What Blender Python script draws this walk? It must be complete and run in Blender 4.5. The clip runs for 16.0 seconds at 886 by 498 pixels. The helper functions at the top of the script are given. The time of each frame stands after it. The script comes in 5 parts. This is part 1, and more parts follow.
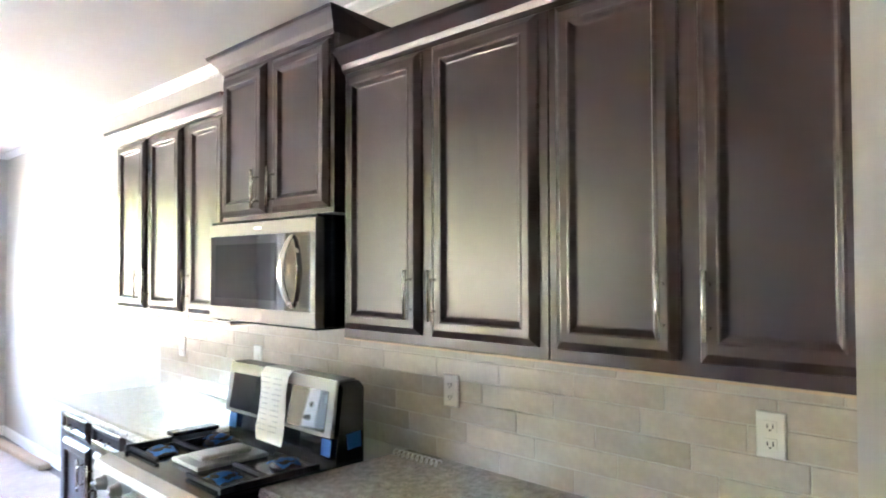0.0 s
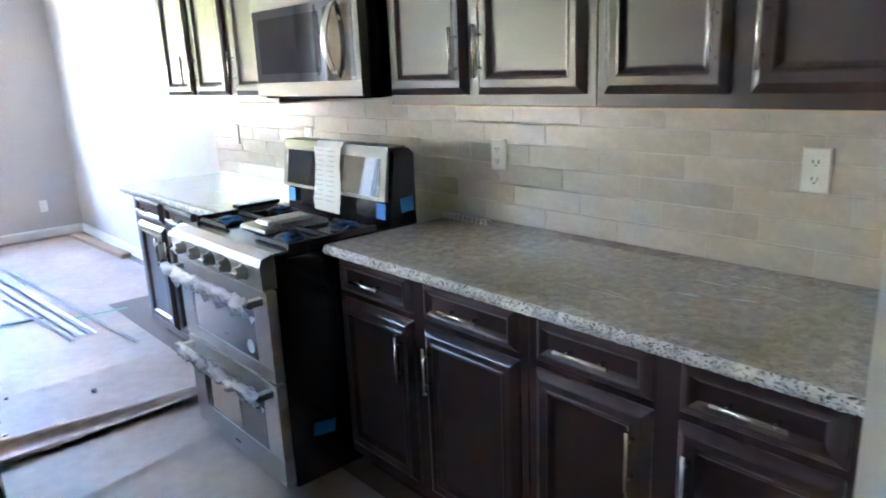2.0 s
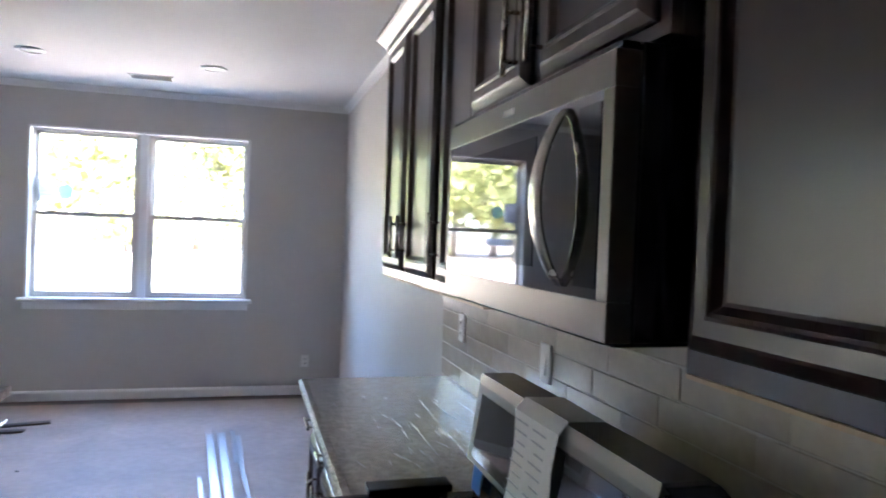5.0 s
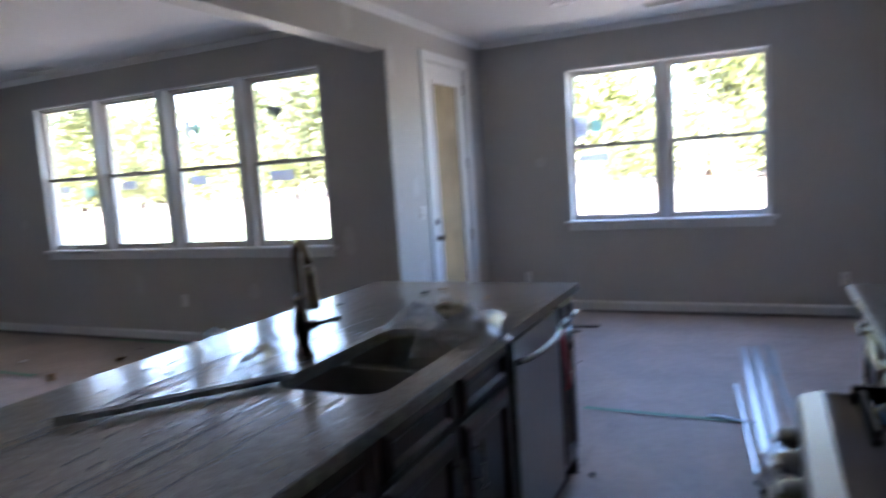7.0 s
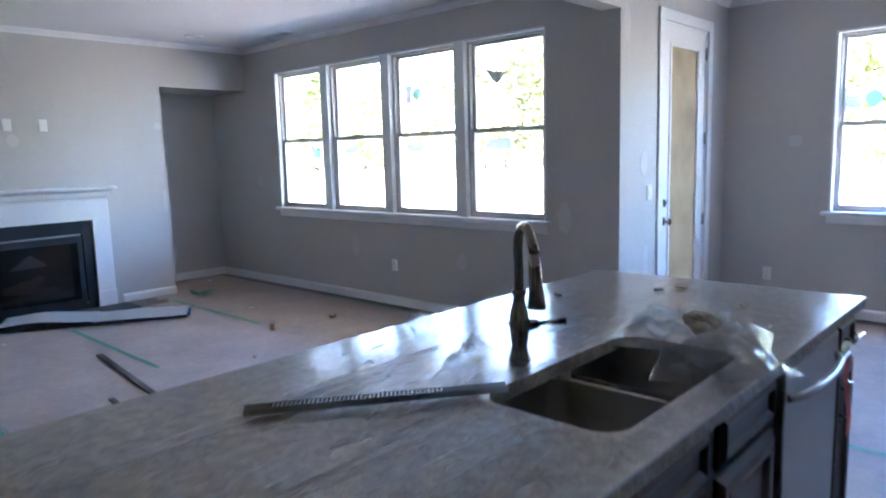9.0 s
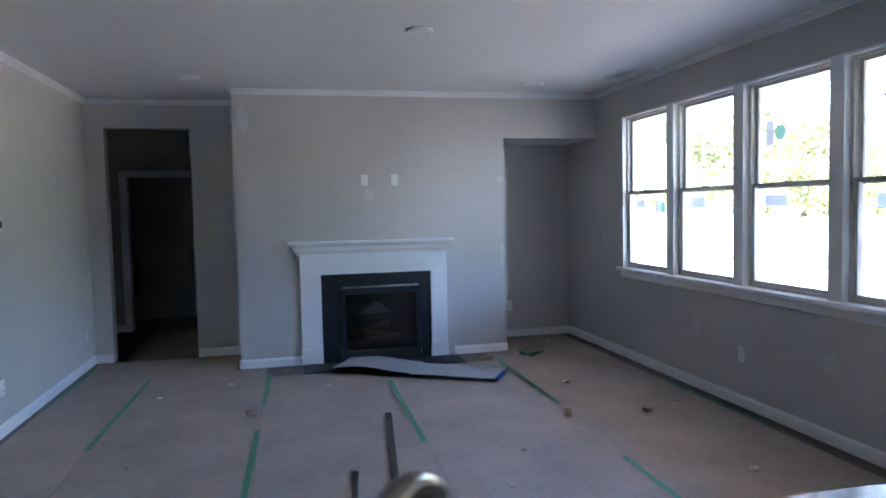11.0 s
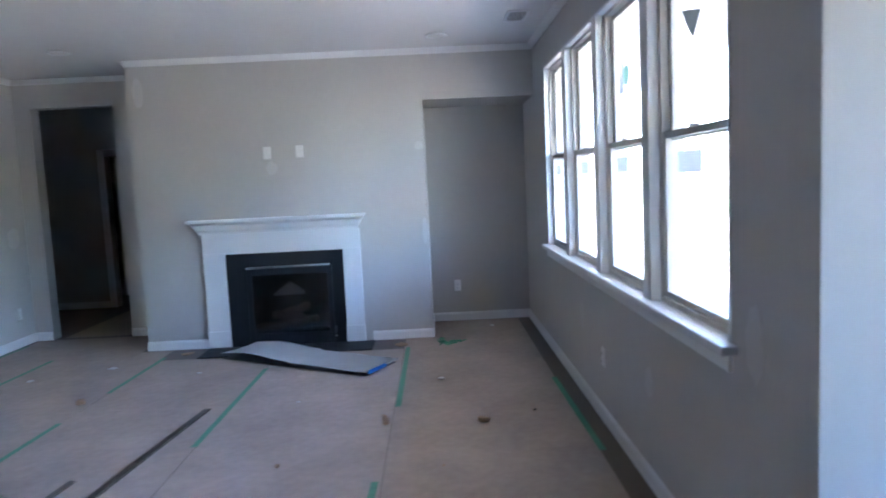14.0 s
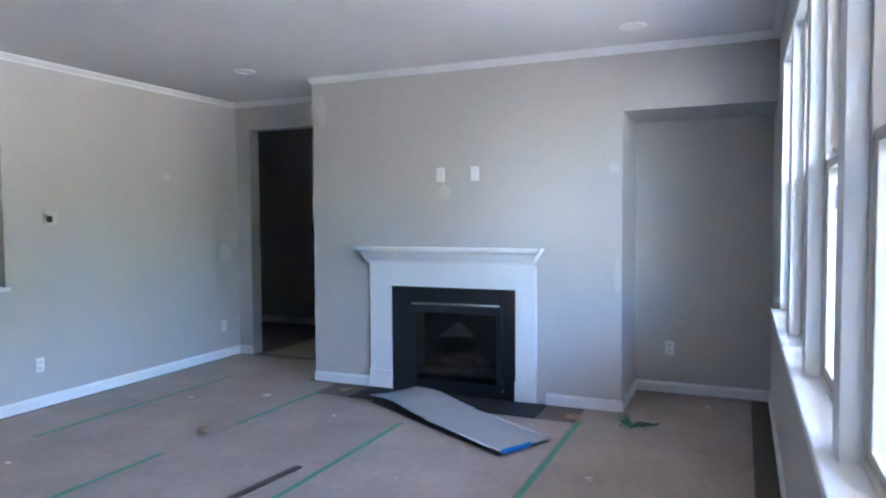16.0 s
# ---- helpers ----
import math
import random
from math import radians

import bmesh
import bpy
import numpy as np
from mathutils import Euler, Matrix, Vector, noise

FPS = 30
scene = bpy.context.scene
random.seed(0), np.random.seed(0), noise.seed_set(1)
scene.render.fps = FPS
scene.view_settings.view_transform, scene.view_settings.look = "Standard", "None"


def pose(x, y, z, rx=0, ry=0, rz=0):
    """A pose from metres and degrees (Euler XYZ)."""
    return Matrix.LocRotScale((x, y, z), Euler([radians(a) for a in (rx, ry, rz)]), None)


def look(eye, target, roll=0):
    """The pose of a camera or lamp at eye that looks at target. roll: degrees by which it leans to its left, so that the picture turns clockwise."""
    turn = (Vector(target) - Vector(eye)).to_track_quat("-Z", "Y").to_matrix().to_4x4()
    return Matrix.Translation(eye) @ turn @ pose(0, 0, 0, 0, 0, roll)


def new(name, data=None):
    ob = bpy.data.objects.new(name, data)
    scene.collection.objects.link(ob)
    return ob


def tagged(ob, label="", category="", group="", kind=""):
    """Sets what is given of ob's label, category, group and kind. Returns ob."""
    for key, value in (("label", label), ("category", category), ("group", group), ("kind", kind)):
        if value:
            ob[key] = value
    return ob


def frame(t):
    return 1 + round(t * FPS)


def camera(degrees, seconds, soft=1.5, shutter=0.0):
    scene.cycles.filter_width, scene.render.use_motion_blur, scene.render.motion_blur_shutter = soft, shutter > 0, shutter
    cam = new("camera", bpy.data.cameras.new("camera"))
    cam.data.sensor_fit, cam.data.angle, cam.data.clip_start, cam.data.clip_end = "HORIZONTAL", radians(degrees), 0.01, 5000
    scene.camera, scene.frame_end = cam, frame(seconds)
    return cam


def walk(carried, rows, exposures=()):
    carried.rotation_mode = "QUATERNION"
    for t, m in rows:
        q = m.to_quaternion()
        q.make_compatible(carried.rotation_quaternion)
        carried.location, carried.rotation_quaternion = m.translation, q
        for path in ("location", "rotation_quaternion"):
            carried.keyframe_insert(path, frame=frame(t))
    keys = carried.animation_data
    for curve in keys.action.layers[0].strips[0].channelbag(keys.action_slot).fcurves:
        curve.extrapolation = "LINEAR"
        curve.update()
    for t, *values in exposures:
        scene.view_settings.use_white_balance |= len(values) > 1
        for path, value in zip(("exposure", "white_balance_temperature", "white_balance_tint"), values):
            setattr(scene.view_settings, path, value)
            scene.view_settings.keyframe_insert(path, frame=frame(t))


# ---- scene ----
cam = camera(66.0, 16.0, soft=1.8, shutter=0.5)
PATH = [
    (0, (-1.823, -1.962, 1.627), (-0.389, -0.569, 1.68), -0.1),
    (0.5, (-1.875, -2.013, 1.583), (-0.524, -0.538, 1.581), -0.3),
    (1, (-1.886, -2.037, 1.503), (-0.564, -0.569, 1.193), -1.5),
    (1.5, (-1.888, -2.03, 1.476), (-0.571, -0.61, 0.978), -2.2),
    (2, (-1.87, -2.0, 1.49), (-0.585, -0.554, 0.983), -2.4),
    (2.5, (-1.771, -1.789, 1.468), (-0.647, -0.214, 0.959), -3.6),
    (3, (-1.642, -1.546, 1.487), (-0.58, 0.083, 1.018), -4.1),
    (3.2, (-1.567, -1.465, 1.485), (-0.514, 0.204, 1.16), -3.6),
    (5.3, (-0.85, -0.75, 1.553), (-0.474, 1.214, 1.517), 2.5),
    (5.5, (-0.848, -0.745, 1.556), (-0.664, 1.245, 1.484), 1.1),
    (6, (-0.837, -0.784, 1.564), (-0.998, 1.207, 1.458), 0.9),
    (6.5, (-0.854, -0.885, 1.557), (-1.238, 1.072, 1.408), 0.3),
    (7, (-0.946, -0.931, 1.469), (-1.803, 0.863, 1.246), -3.9),
    (7.5, (-1.011, -0.975, 1.434), (-2.186, 0.601, 1.062), -6.1),
    (8, (-1.036, -0.984, 1.42), (-2.348, 0.443, 0.926), -5.4),
    (8.5, (-1.082, -0.881, 1.444), (-2.374, 0.566, 0.956), -3.2),
    (9, (-1.221, -0.651, 1.473), (-2.564, 0.805, 1.196), -1.6),
    (9.5, (-1.299, -0.283, 1.491), (-2.798, 1.018, 1.242), -1.3),
    (10, (-1.501, -0.022, 1.540), (-3.282, 0.858, 1.308), -1.0),
    (10.2, (-1.555, 0.08, 1.543), (-3.4, 0.825, 1.348), -1.4),
    (12.3, (-1.628, 1.54, 1.54), (-3.61, 1.738, 1.371), -1.7),
    (12.5, (-1.643, 1.668, 1.54), (-3.63, 1.801, 1.363), -2.4),
    (13, (-1.692, 2.046, 1.531), (-3.684, 2.021, 1.361), -3.3),
    (13.5, (-1.748, 2.433, 1.533), (-3.74, 2.432, 1.357), -2.7),
    (14, (-2.032, 2.914, 1.508), (-4.022, 2.935, 1.309), -2.7),
    (14.5, (-2.414, 3.325, 1.53), (-4.394, 3.138, 1.313), -2.0),
    (15, (-2.818, 3.488, 1.529), (-4.758, 3.055, 1.306), -1.1),
    (15.5, (-3.091, 3.545, 1.505), (-4.981, 2.921, 1.315), -1.0),
    (16, (-3.322, 3.683, 1.491), (-5.151, 2.879, 1.398), -0.4),
]
walk(cam, [(t, look(eye, target, roll)) for t, eye, target, roll in PATH],
     exposures=[(0.0, 7.8, 6200, 16), (0.5, 7.4, 5950, 17), (1.5, 7.6, 5750, 16), (3.2, 7.1, 5600, 16), (5.3, 5.5, 5750, 18), (5.5, 5.35, 5750, 18), (6.0, 4.8, 5700, 18), (7.0, 4.65, 5650, 19), (8.0, 5.5, 5300, 17), (8.5, 5.75, 5300, 17), (9.0, 5.6, 5250, 17), (10.0, 4.95, 5250, 17), (12.5, 5.4, 5200, 15), (14.0, 5.55, 5250, 15), (15.0, 5.55, 5250, 16), (16.0, 5.85, 5250, 16)])

# ---- world, sun, exposure ----
world = bpy.data.worlds.new("sky")
scene.world = world
world.use_nodes = True
wn = world.node_tree
sky = wn.nodes.new("ShaderNodeTexSky")
sky.sky_type, sky.sun_disc = "NISHITA", False
sky.sun_elevation, sky.sun_rotation = radians(48), radians(200)
sky.air_density, sky.dust_density = 1.0, 1.5
wn.links.new(sky.outputs[0], wn.nodes["Background"].inputs[0])
wn.nodes["Background"].inputs[1].default_value = 0.15
sun = new("sun", bpy.data.lights.new("sun", "SUN"))
sun.data.energy, sun.data.angle, sun.data.color = 3.2, radians(0.5), (1.0, 0.95, 0.86)
sun.matrix_world = look((-8.0, -14.0, 18.0), (-4.5, -1.0, 0.0))


# ---- materials ----
def mat(name, base, rough=0.5, metal=0.0, vary=0.0, scale=4.0, bump=0.0, bump_scale=60.0, detail=4.0,
        coat=0.0, per_object=0.0, dark=None, stretch=(1, 1, 1)):
    """A procedural surface: base colour with two scales of variation, fine relief and gloss wear."""
    m = bpy.data.materials.new(name)
    m.use_nodes = True
    n, l = m.node_tree.nodes, m.node_tree.links
    p = n["Principled BSDF"]
    p.inputs["Roughness"].default_value, p.inputs["Metallic"].default_value = rough, metal
    p.inputs["Coat Weight"].default_value = coat
    p.inputs["Base Color"].default_value = (*base, 1)
    tc = n.new("ShaderNodeTexCoord")
    mp = n.new("ShaderNodeMapping")
    mp.inputs["Scale"].default_value = stretch
    l.new(tc.outputs["Object"], mp.inputs[0])
    col = None
    if vary or dark:
        t1, t2, ad, rp = n.new("ShaderNodeTexNoise"), n.new("ShaderNodeTexNoise"), n.new("ShaderNodeMath"), n.new("ShaderNodeMapRange")
        t1.inputs["Scale"].default_value, t2.inputs["Scale"].default_value = scale, scale * 9
        t1.inputs["Detail"].default_value = t2.inputs["Detail"].default_value = detail
        l.new(mp.outputs[0], t1.inputs[0]), l.new(mp.outputs[0], t2.inputs[0])
        ad.operation = "MULTIPLY_ADD"
        ad.inputs[1].default_value = 0.45
        l.new(t2.outputs[0], ad.inputs[0]), l.new(t1.outputs[0], ad.inputs[2])
        rp.inputs["From Min"].default_value, rp.inputs["From Max"].default_value = 0.45, 1.0
        l.new(ad.outputs[0], rp.inputs[0])
        mx = n.new("ShaderNodeMix")
        mx.data_type = "RGBA"
        d = dark or tuple(c * (1 - vary) for c in base)
        mx.inputs[6].default_value = (*d, 1)
        mx.inputs[7].default_value = (*[min(1, c * (1 + vary * 0.5)) for c in base], 1)
        l.new(rp.outputs[0], mx.inputs[0])
        col = mx.outputs[2]
        rr = n.new("ShaderNodeMapRange")
        rr.inputs["To Min"].default_value, rr.inputs["To Max"].default_value = max(0.02, rough - min(0.08, vary * 0.5)), min(1, rough + min(0.1, vary * 0.6))
        l.new(t1.outputs[0], rr.inputs[0])
        l.new(rr.outputs[0], p.inputs["Roughness"])
    if per_object:
        oi, hs, mr = n.new("ShaderNodeObjectInfo"), n.new("ShaderNodeHueSaturation"), n.new("ShaderNodeMapRange")
        mr.inputs["To Min"].default_value, mr.inputs["To Max"].default_value = 1 - per_object, 1 + per_object
        l.new(oi.outputs["Random"], mr.inputs[0])
        l.new(mr.outputs[0], hs.inputs["Value"])
        if col:
            l.new(col, hs.inputs["Color"])
        else:
            hs.inputs["Color"].default_value = (*base, 1)
        col = hs.outputs[0]
    if col:
        l.new(col, p.inputs["Base Color"])
    if bump:
        tb, b = n.new("ShaderNodeTexNoise"), n.new("ShaderNodeBump")
        tb.inputs["Scale"].default_value, tb.inputs["Detail"].default_value = bump_scale, 5
        b.inputs["Strength"].default_value, b.inputs["Distance"].default_value = bump, 0.004
        l.new(mp.outputs[0], tb.inputs[0])
        l.new(tb.outputs[0], b.inputs["Height"])
        l.new(b.outputs[0], p.inputs["Normal"])
    return m


def sheen(n, l, normal=None):
    """Gloss that grows towards grazing angles, the same from both sides of a pane."""
    lw, pw, ma = n.new("ShaderNodeLayerWeight"), n.new("ShaderNodeMath"), n.new("ShaderNodeMath")
    lw.inputs["Blend"].default_value = 0.5
    pw.operation, pw.inputs[1].default_value = "POWER", 4.0
    ma.operation, ma.inputs[1].default_value, ma.inputs[2].default_value = "MULTIPLY_ADD", 0.55, 0.045
    l.new(lw.outputs["Facing"], pw.inputs[0]), l.new(pw.outputs[0], ma.inputs[0])
    if normal:
        l.new(normal, lw.inputs["Normal"])
    return ma.outputs[0]


def granite(name, light, mid, black, speck, rough, amount):
    """Speckled stone: clouds of two tones with mineral grains over them."""
    m = mat(name, light, rough)
    n, l = m.node_tree.nodes, m.node_tree.links
    p = n["Principled BSDF"]
    tc = n.new("ShaderNodeTexCoord")
    cloud, vor, vor2 = n.new("ShaderNodeTexNoise"), n.new("ShaderNodeTexVoronoi"), n.new("ShaderNodeTexNoise")
    cloud.inputs["Scale"].default_value, cloud.inputs["Detail"].default_value = 30, 10
    vor.inputs["Scale"].default_value = speck
    vor2.inputs["Scale"].default_value, vor2.inputs["Detail"].default_value = speck * 0.19, 8
    for x in (cloud, vor, vor2):
        l.new(tc.outputs["Object"], x.inputs["Vector"])
    r1 = n.new("ShaderNodeValToRGB")
    r1.color_ramp.elements[0].position, r1.color_ramp.elements[1].position = 0.38, 0.66
    r1.color_ramp.elements[0].color, r1.color_ramp.elements[1].color = (*mid, 1), (*light, 1)
    l.new(cloud.outputs[0], r1.inputs[0])
    sep = n.new("ShaderNodeSeparateColor")
    l.new(vor.outputs["Color"], sep.inputs[0])
    gt = n.new("ShaderNodeMath")
    gt.operation, gt.inputs[1].default_value = "LESS_THAN", amount
    l.new(sep.outputs[0], gt.inputs[0])
    mx = n.new("ShaderNodeMix")
    mx.data_type = "RGBA"
    mx.inputs[7].default_value = (*black, 1)
    l.new(gt.outputs[0], mx.inputs[0]), l.new(r1.outputs[0], mx.inputs[6])
    r2 = n.new("ShaderNodeValToRGB")
    r2.color_ramp.elements[0].position, r2.color_ramp.elements[1].position = 0.56, 0.68
    r2.color_ramp.elements[0].color, r2.color_ramp.elements[1].color = (0, 0, 0, 1), (1, 1, 1, 1)
    l.new(vor2.outputs[0], r2.inputs[0])
    mx2 = n.new("ShaderNodeMix")
    mx2.data_type = "RGBA"
    l.new(r2.outputs[0], mx2.inputs[0]), l.new(mx.outputs[2], mx2.inputs[6])
    mx2.inputs[7].default_value = (*[c * 0.72 for c in mid], 1)
    l.new(mx2.outputs[2], p.inputs["Base Color"])
    return m


def film(name, tint, rough, wrinkle, scale, opacity, along=0.35, turn=0.5):
    """Thin clear plastic sheet: mostly see-through, wrinkled and glossy."""
    m = bpy.data.materials.new(name)
    m.use_nodes = True
    n, l = m.node_tree.nodes, m.node_tree.links
    n.remove(n["Principled BSDF"])
    tr, gl, df, m1, m2 = (n.new("ShaderNodeBsdfTransparent"), n.new("ShaderNodeBsdfGlossy"), n.new("ShaderNodeBsdfDiffuse"),
                          n.new("ShaderNodeMixShader"), n.new("ShaderNodeMixShader"))
    gl.inputs["Roughness"].default_value = rough
    df.inputs["Color"].default_value = (*tint, 1)
    tb, b, tc, mp = n.new("ShaderNodeTexNoise"), n.new("ShaderNodeBump"), n.new("ShaderNodeTexCoord"), n.new("ShaderNodeMapping")
    tb.inputs["Scale"].default_value, tb.inputs["Detail"].default_value = scale, 3
    mp.inputs["Scale"].default_value = (1.0, along, 1.0)
    mp.inputs["Rotation"].default_value = (0, 0, turn)
    b.inputs["Strength"].default_value, b.inputs["Distance"].default_value = wrinkle, 0.01
    l.new(tc.outputs["Object"], mp.inputs[0]), l.new(mp.outputs[0], tb.inputs[0])
    l.new(tb.outputs[0], b.inputs["Height"])
    l.new(b.outputs[0], gl.inputs["Normal"])
    m1.inputs[0].default_value = opacity
    l.new(tr.outputs[0], m1.inputs[1]), l.new(df.outputs[0], m1.inputs[2])
    l.new(sheen(n, l, b.outputs[0]), m2.inputs[0]), l.new(m1.outputs[0], m2.inputs[1]), l.new(gl.outputs[0], m2.inputs[2])
    l.new(m2.outputs[0], n["Material Output"].inputs[0])
    return m


def glass(name, tint=(1, 1, 1), rough=0.0):
    m = bpy.data.materials.new(name)
    m.use_nodes = True
    n, l = m.node_tree.nodes, m.node_tree.links
    n.remove(n["Principled BSDF"])
    tr, gl, mx = n.new("ShaderNodeBsdfTransparent"), n.new("ShaderNodeBsdfGlossy"), n.new("ShaderNodeMixShader")
    tr.inputs[0].default_value = (*tint, 1)
    gl.inputs["Roughness"].default_value = rough
    l.new(sheen(n, l), mx.inputs[0]), l.new(tr.outputs[0], mx.inputs[1]), l.new(gl.outputs[0], mx.inputs[2])
    l.new(mx.outputs[0], n["Material Output"].inputs[0])
    return m


def translucent(name, tint, rough):
    """Film-covered glass: lets a dull tinted glow through and keeps a soft gloss."""
    m = bpy.data.materials.new(name)
    m.use_nodes = True
    n, l = m.node_tree.nodes, m.node_tree.links
    n.remove(n["Principled BSDF"])
    tl, gl, mx, tn, tc, rp = (n.new("ShaderNodeBsdfTranslucent"), n.new("ShaderNodeBsdfGlossy"), n.new("ShaderNodeMixShader"),
                              n.new("ShaderNodeTexNoise"), n.new("ShaderNodeTexCoord"), n.new("ShaderNodeMix"))
    rp.data_type = "RGBA"
    rp.inputs[6].default_value, rp.inputs[7].default_value = (*[c * 0.6 for c in tint], 1), (*[c * 1.4 for c in tint], 1)
    tn.inputs["Scale"].default_value = 3
    gl.inputs["Roughness"].default_value = rough
    l.new(tc.outputs["Object"], tn.inputs["Vector"]), l.new(tn.outputs[0], rp.inputs[0]), l.new(rp.outputs[2], tl.inputs[0])
    l.new(sheen(n, l), mx.inputs[0]), l.new(tl.outputs[0], mx.inputs[1]), l.new(gl.outputs[0], mx.inputs[2])
    l.new(mx.outputs[0], n["Material Output"].inputs[0])
    return m


WALL = mat("wall_paint", (0.52, 0.50, 0.465), 0.55, vary=0.05, scale=1.3, bump=0.12, bump_scale=160)
CEIL = mat("ceiling_paint", (0.72, 0.705, 0.69), 0.8, vary=0.04, scale=1.0, bump=0.2, bump_scale=120)
TRIM = mat("trim_paint", (0.80, 0.80, 0.79), 0.35, vary=0.03, scale=3, bump=0.05, bump_scale=40)
PRIMER = mat("joint_compound", (0.59, 0.575, 0.545), 0.75, vary=0.05, scale=6)
ESPRESSO = mat("espresso_wood", (0.036, 0.018, 0.016), 0.29, vary=0.05, scale=8, bump=0.02, bump_scale=60, coat=0.0, stretch=(5, 5, 0.5))
# Near-black copy of the espresso wood: toe-kick shade put into the colour.
ESPRESSO_SHADED = mat("espresso_recess_shade", (0.012, 0.009, 0.008), 0.5, vary=0.2, scale=4)
MAPLE = mat("cabinet_underside", (0.62, 0.47, 0.31), 0.5, vary=0.12, scale=4, stretch=(6, 1, 1))
GRANITE = granite("granite_top", (0.53, 0.487, 0.425), (0.385, 0.35, 0.30), (0.16, 0.14, 0.125), 420, 0.24, 0.05)
GRANITE_EDGE = granite("granite_rough_edge", (0.72, 0.71, 0.69), (0.50, 0.49, 0.47), (0.07, 0.07, 0.08), 260, 0.5, 0.20)
STEEL = mat("brushed_steel", (0.39, 0.38, 0.365), 0.36, 1.0, vary=0.02, scale=30)
# Same brushed steel, coloured darker where it stands back-lit and reflects too brightly.
STEEL_DIMMED = mat("brushed_steel_dimmed", (0.13, 0.12, 0.108), 0.33, 1.0, vary=0.03, scale=30)
WINDOW_MESH = mat("perforated_screen", (0.020, 0.020, 0.022), 0.03)
STEEL_SINK = mat("sink_steel", (0.33, 0.305, 0.275), 0.30, 1.0, vary=0.12, scale=6, bump=0.05, bump_scale=70)
NICKEL = mat("satin_nickel", (0.66, 0.62, 0.56), 0.26, 1.0, vary=0.06, scale=20)
BRONZE_NICKEL = mat("faucet_nickel", (0.40, 0.35, 0.30), 0.24, 1.0, vary=0.08, scale=20)
BLACK = mat("black_enamel", (0.010, 0.010, 0.012), 0.16, vary=0.3, scale=5)
BLACK_GLASS = mat("black_glass", (0.012, 0.012, 0.014), 0.03, coat=1.0)
SLATE = mat("black_slate", (0.009, 0.0095, 0.011), 0.55, vary=0.35, scale=5, bump=0.15, bump_scale=40)
IRON = mat("cast_iron", (0.02, 0.02, 0.022), 0.55, vary=0.3, scale=10, bump=0.3, bump_scale=120)
TILE = mat("backsplash_tile", (0.55, 0.495, 0.425), 0.20, vary=0.16, scale=5, bump=0.08, bump_scale=14, per_object=0.10, dark=(0.44, 0.385, 0.32))
GROUT = mat("grout", (0.57, 0.535, 0.48), 0.85, vary=0.08, scale=30, bump=0.2, bump_scale=300)
WHITE_PLASTIC = mat("white_plastic", (0.80, 0.79, 0.76), 0.35, vary=0.02, scale=20)
DARK_SLOT = mat("dark_slot", (0.03, 0.03, 0.03), 0.6, vary=0.2, scale=30)
PAPER = mat("printed_paper", (0.80, 0.79, 0.77), 0.8, vary=0.04, scale=10, bump=0.1, bump_scale=20)
PRINT = mat("grey_print", (0.52, 0.52, 0.54), 0.8, vary=0.2, scale=200)
KRAFT = mat("floor_paper", (0.43, 0.348, 0.29), 0.62, vary=0.26, scale=1.9, bump=0.35, bump_scale=7, per_object=0.05)
WOOD = mat("dark_floor_wood", (0.085, 0.06, 0.045), 0.38, vary=0.35, scale=2, bump=0.1, bump_scale=30, per_object=0.2, stretch=(0.6, 7, 1))
GREEN_TAPE = mat("green_tape", (0.10, 0.31, 0.19), 0.55, vary=0.15, scale=15, bump=0.2, bump_scale=60)
BLUE_TAPE = mat("blue_tape", (0.02, 0.16, 0.52), 0.6, vary=0.12, scale=20, bump=0.2, bump_scale=80)
RED_TAPE = mat("red_ribbon", (0.55, 0.03, 0.04), 0.5, vary=0.1, scale=20)
FOAM = mat("foam_board", (0.70, 0.70, 0.69), 0.7, vary=0.08, scale=6, bump=0.2, bump_scale=50)
CHIP = mat("wood_scrap", (0.42, 0.28, 0.17), 0.7, vary=0.25, scale=12, bump=0.2, bump_scale=60)
CARD = mat("cardboard", (0.40, 0.28, 0.18), 0.8, vary=0.15, scale=6, bump=0.2, bump_scale=50)
PLASTIC = film("clear_plastic", (0.80, 0.81, 0.83), 0.10, 1.0, 30, 0.24)
WRAP = film("crinkled_wrap", (0.90, 0.91, 0.94), 0.10, 1.0, 45, 0.62)
BAG = film("bag_plastic", (0.80, 0.80, 0.81), 0.08, 0.7, 30, 0.26)
COVER_FILM = film("counter_film", (0.70, 0.70, 0.71), 0.035, 0.20, 50, 0.07, 0.16, 0.06)
# Near-white, half-opaque film: the glints along its folds are put into the colour.
CREASE_GLINT = film("film_crease_glint", (0.90, 0.91, 0.94), 0.14, 0.2, 40, 0.55)
PANE = glass("window_glass")
DOOR_PANE = translucent("film_covered_glass", (0.31, 0.275, 0.215), 0.12)
VINYL = mat("window_vinyl", (0.62, 0.58, 0.52), 0.4, vary=0.04, scale=8)
LABEL = translucent("window_label", (0.44, 0.45, 0.48), 0.4)
GREEN_LABEL = translucent("green_logo", (0.30, 0.42, 0.39), 0.4)
GREY_LABEL = translucent("peeled_label", (0.19, 0.205, 0.21), 0.4)
PALE_CARD = mat("pale_card", (0.60, 0.53, 0.45), 0.8, vary=0.08, scale=8)
LENS = mat("lamp_lens", (0.72, 0.71, 0.68), 0.4, vary=0.03, scale=20)
DIRT = mat("yard_soil", (0.36, 0.29, 0.21), 0.9, vary=0.35, scale=0.25, bump=0.6, bump_scale=3)
LAWN = mat("lawn", (0.17, 0.19, 0.08), 0.9, vary=0.45, scale=0.5, bump=0.8, bump_scale=30)
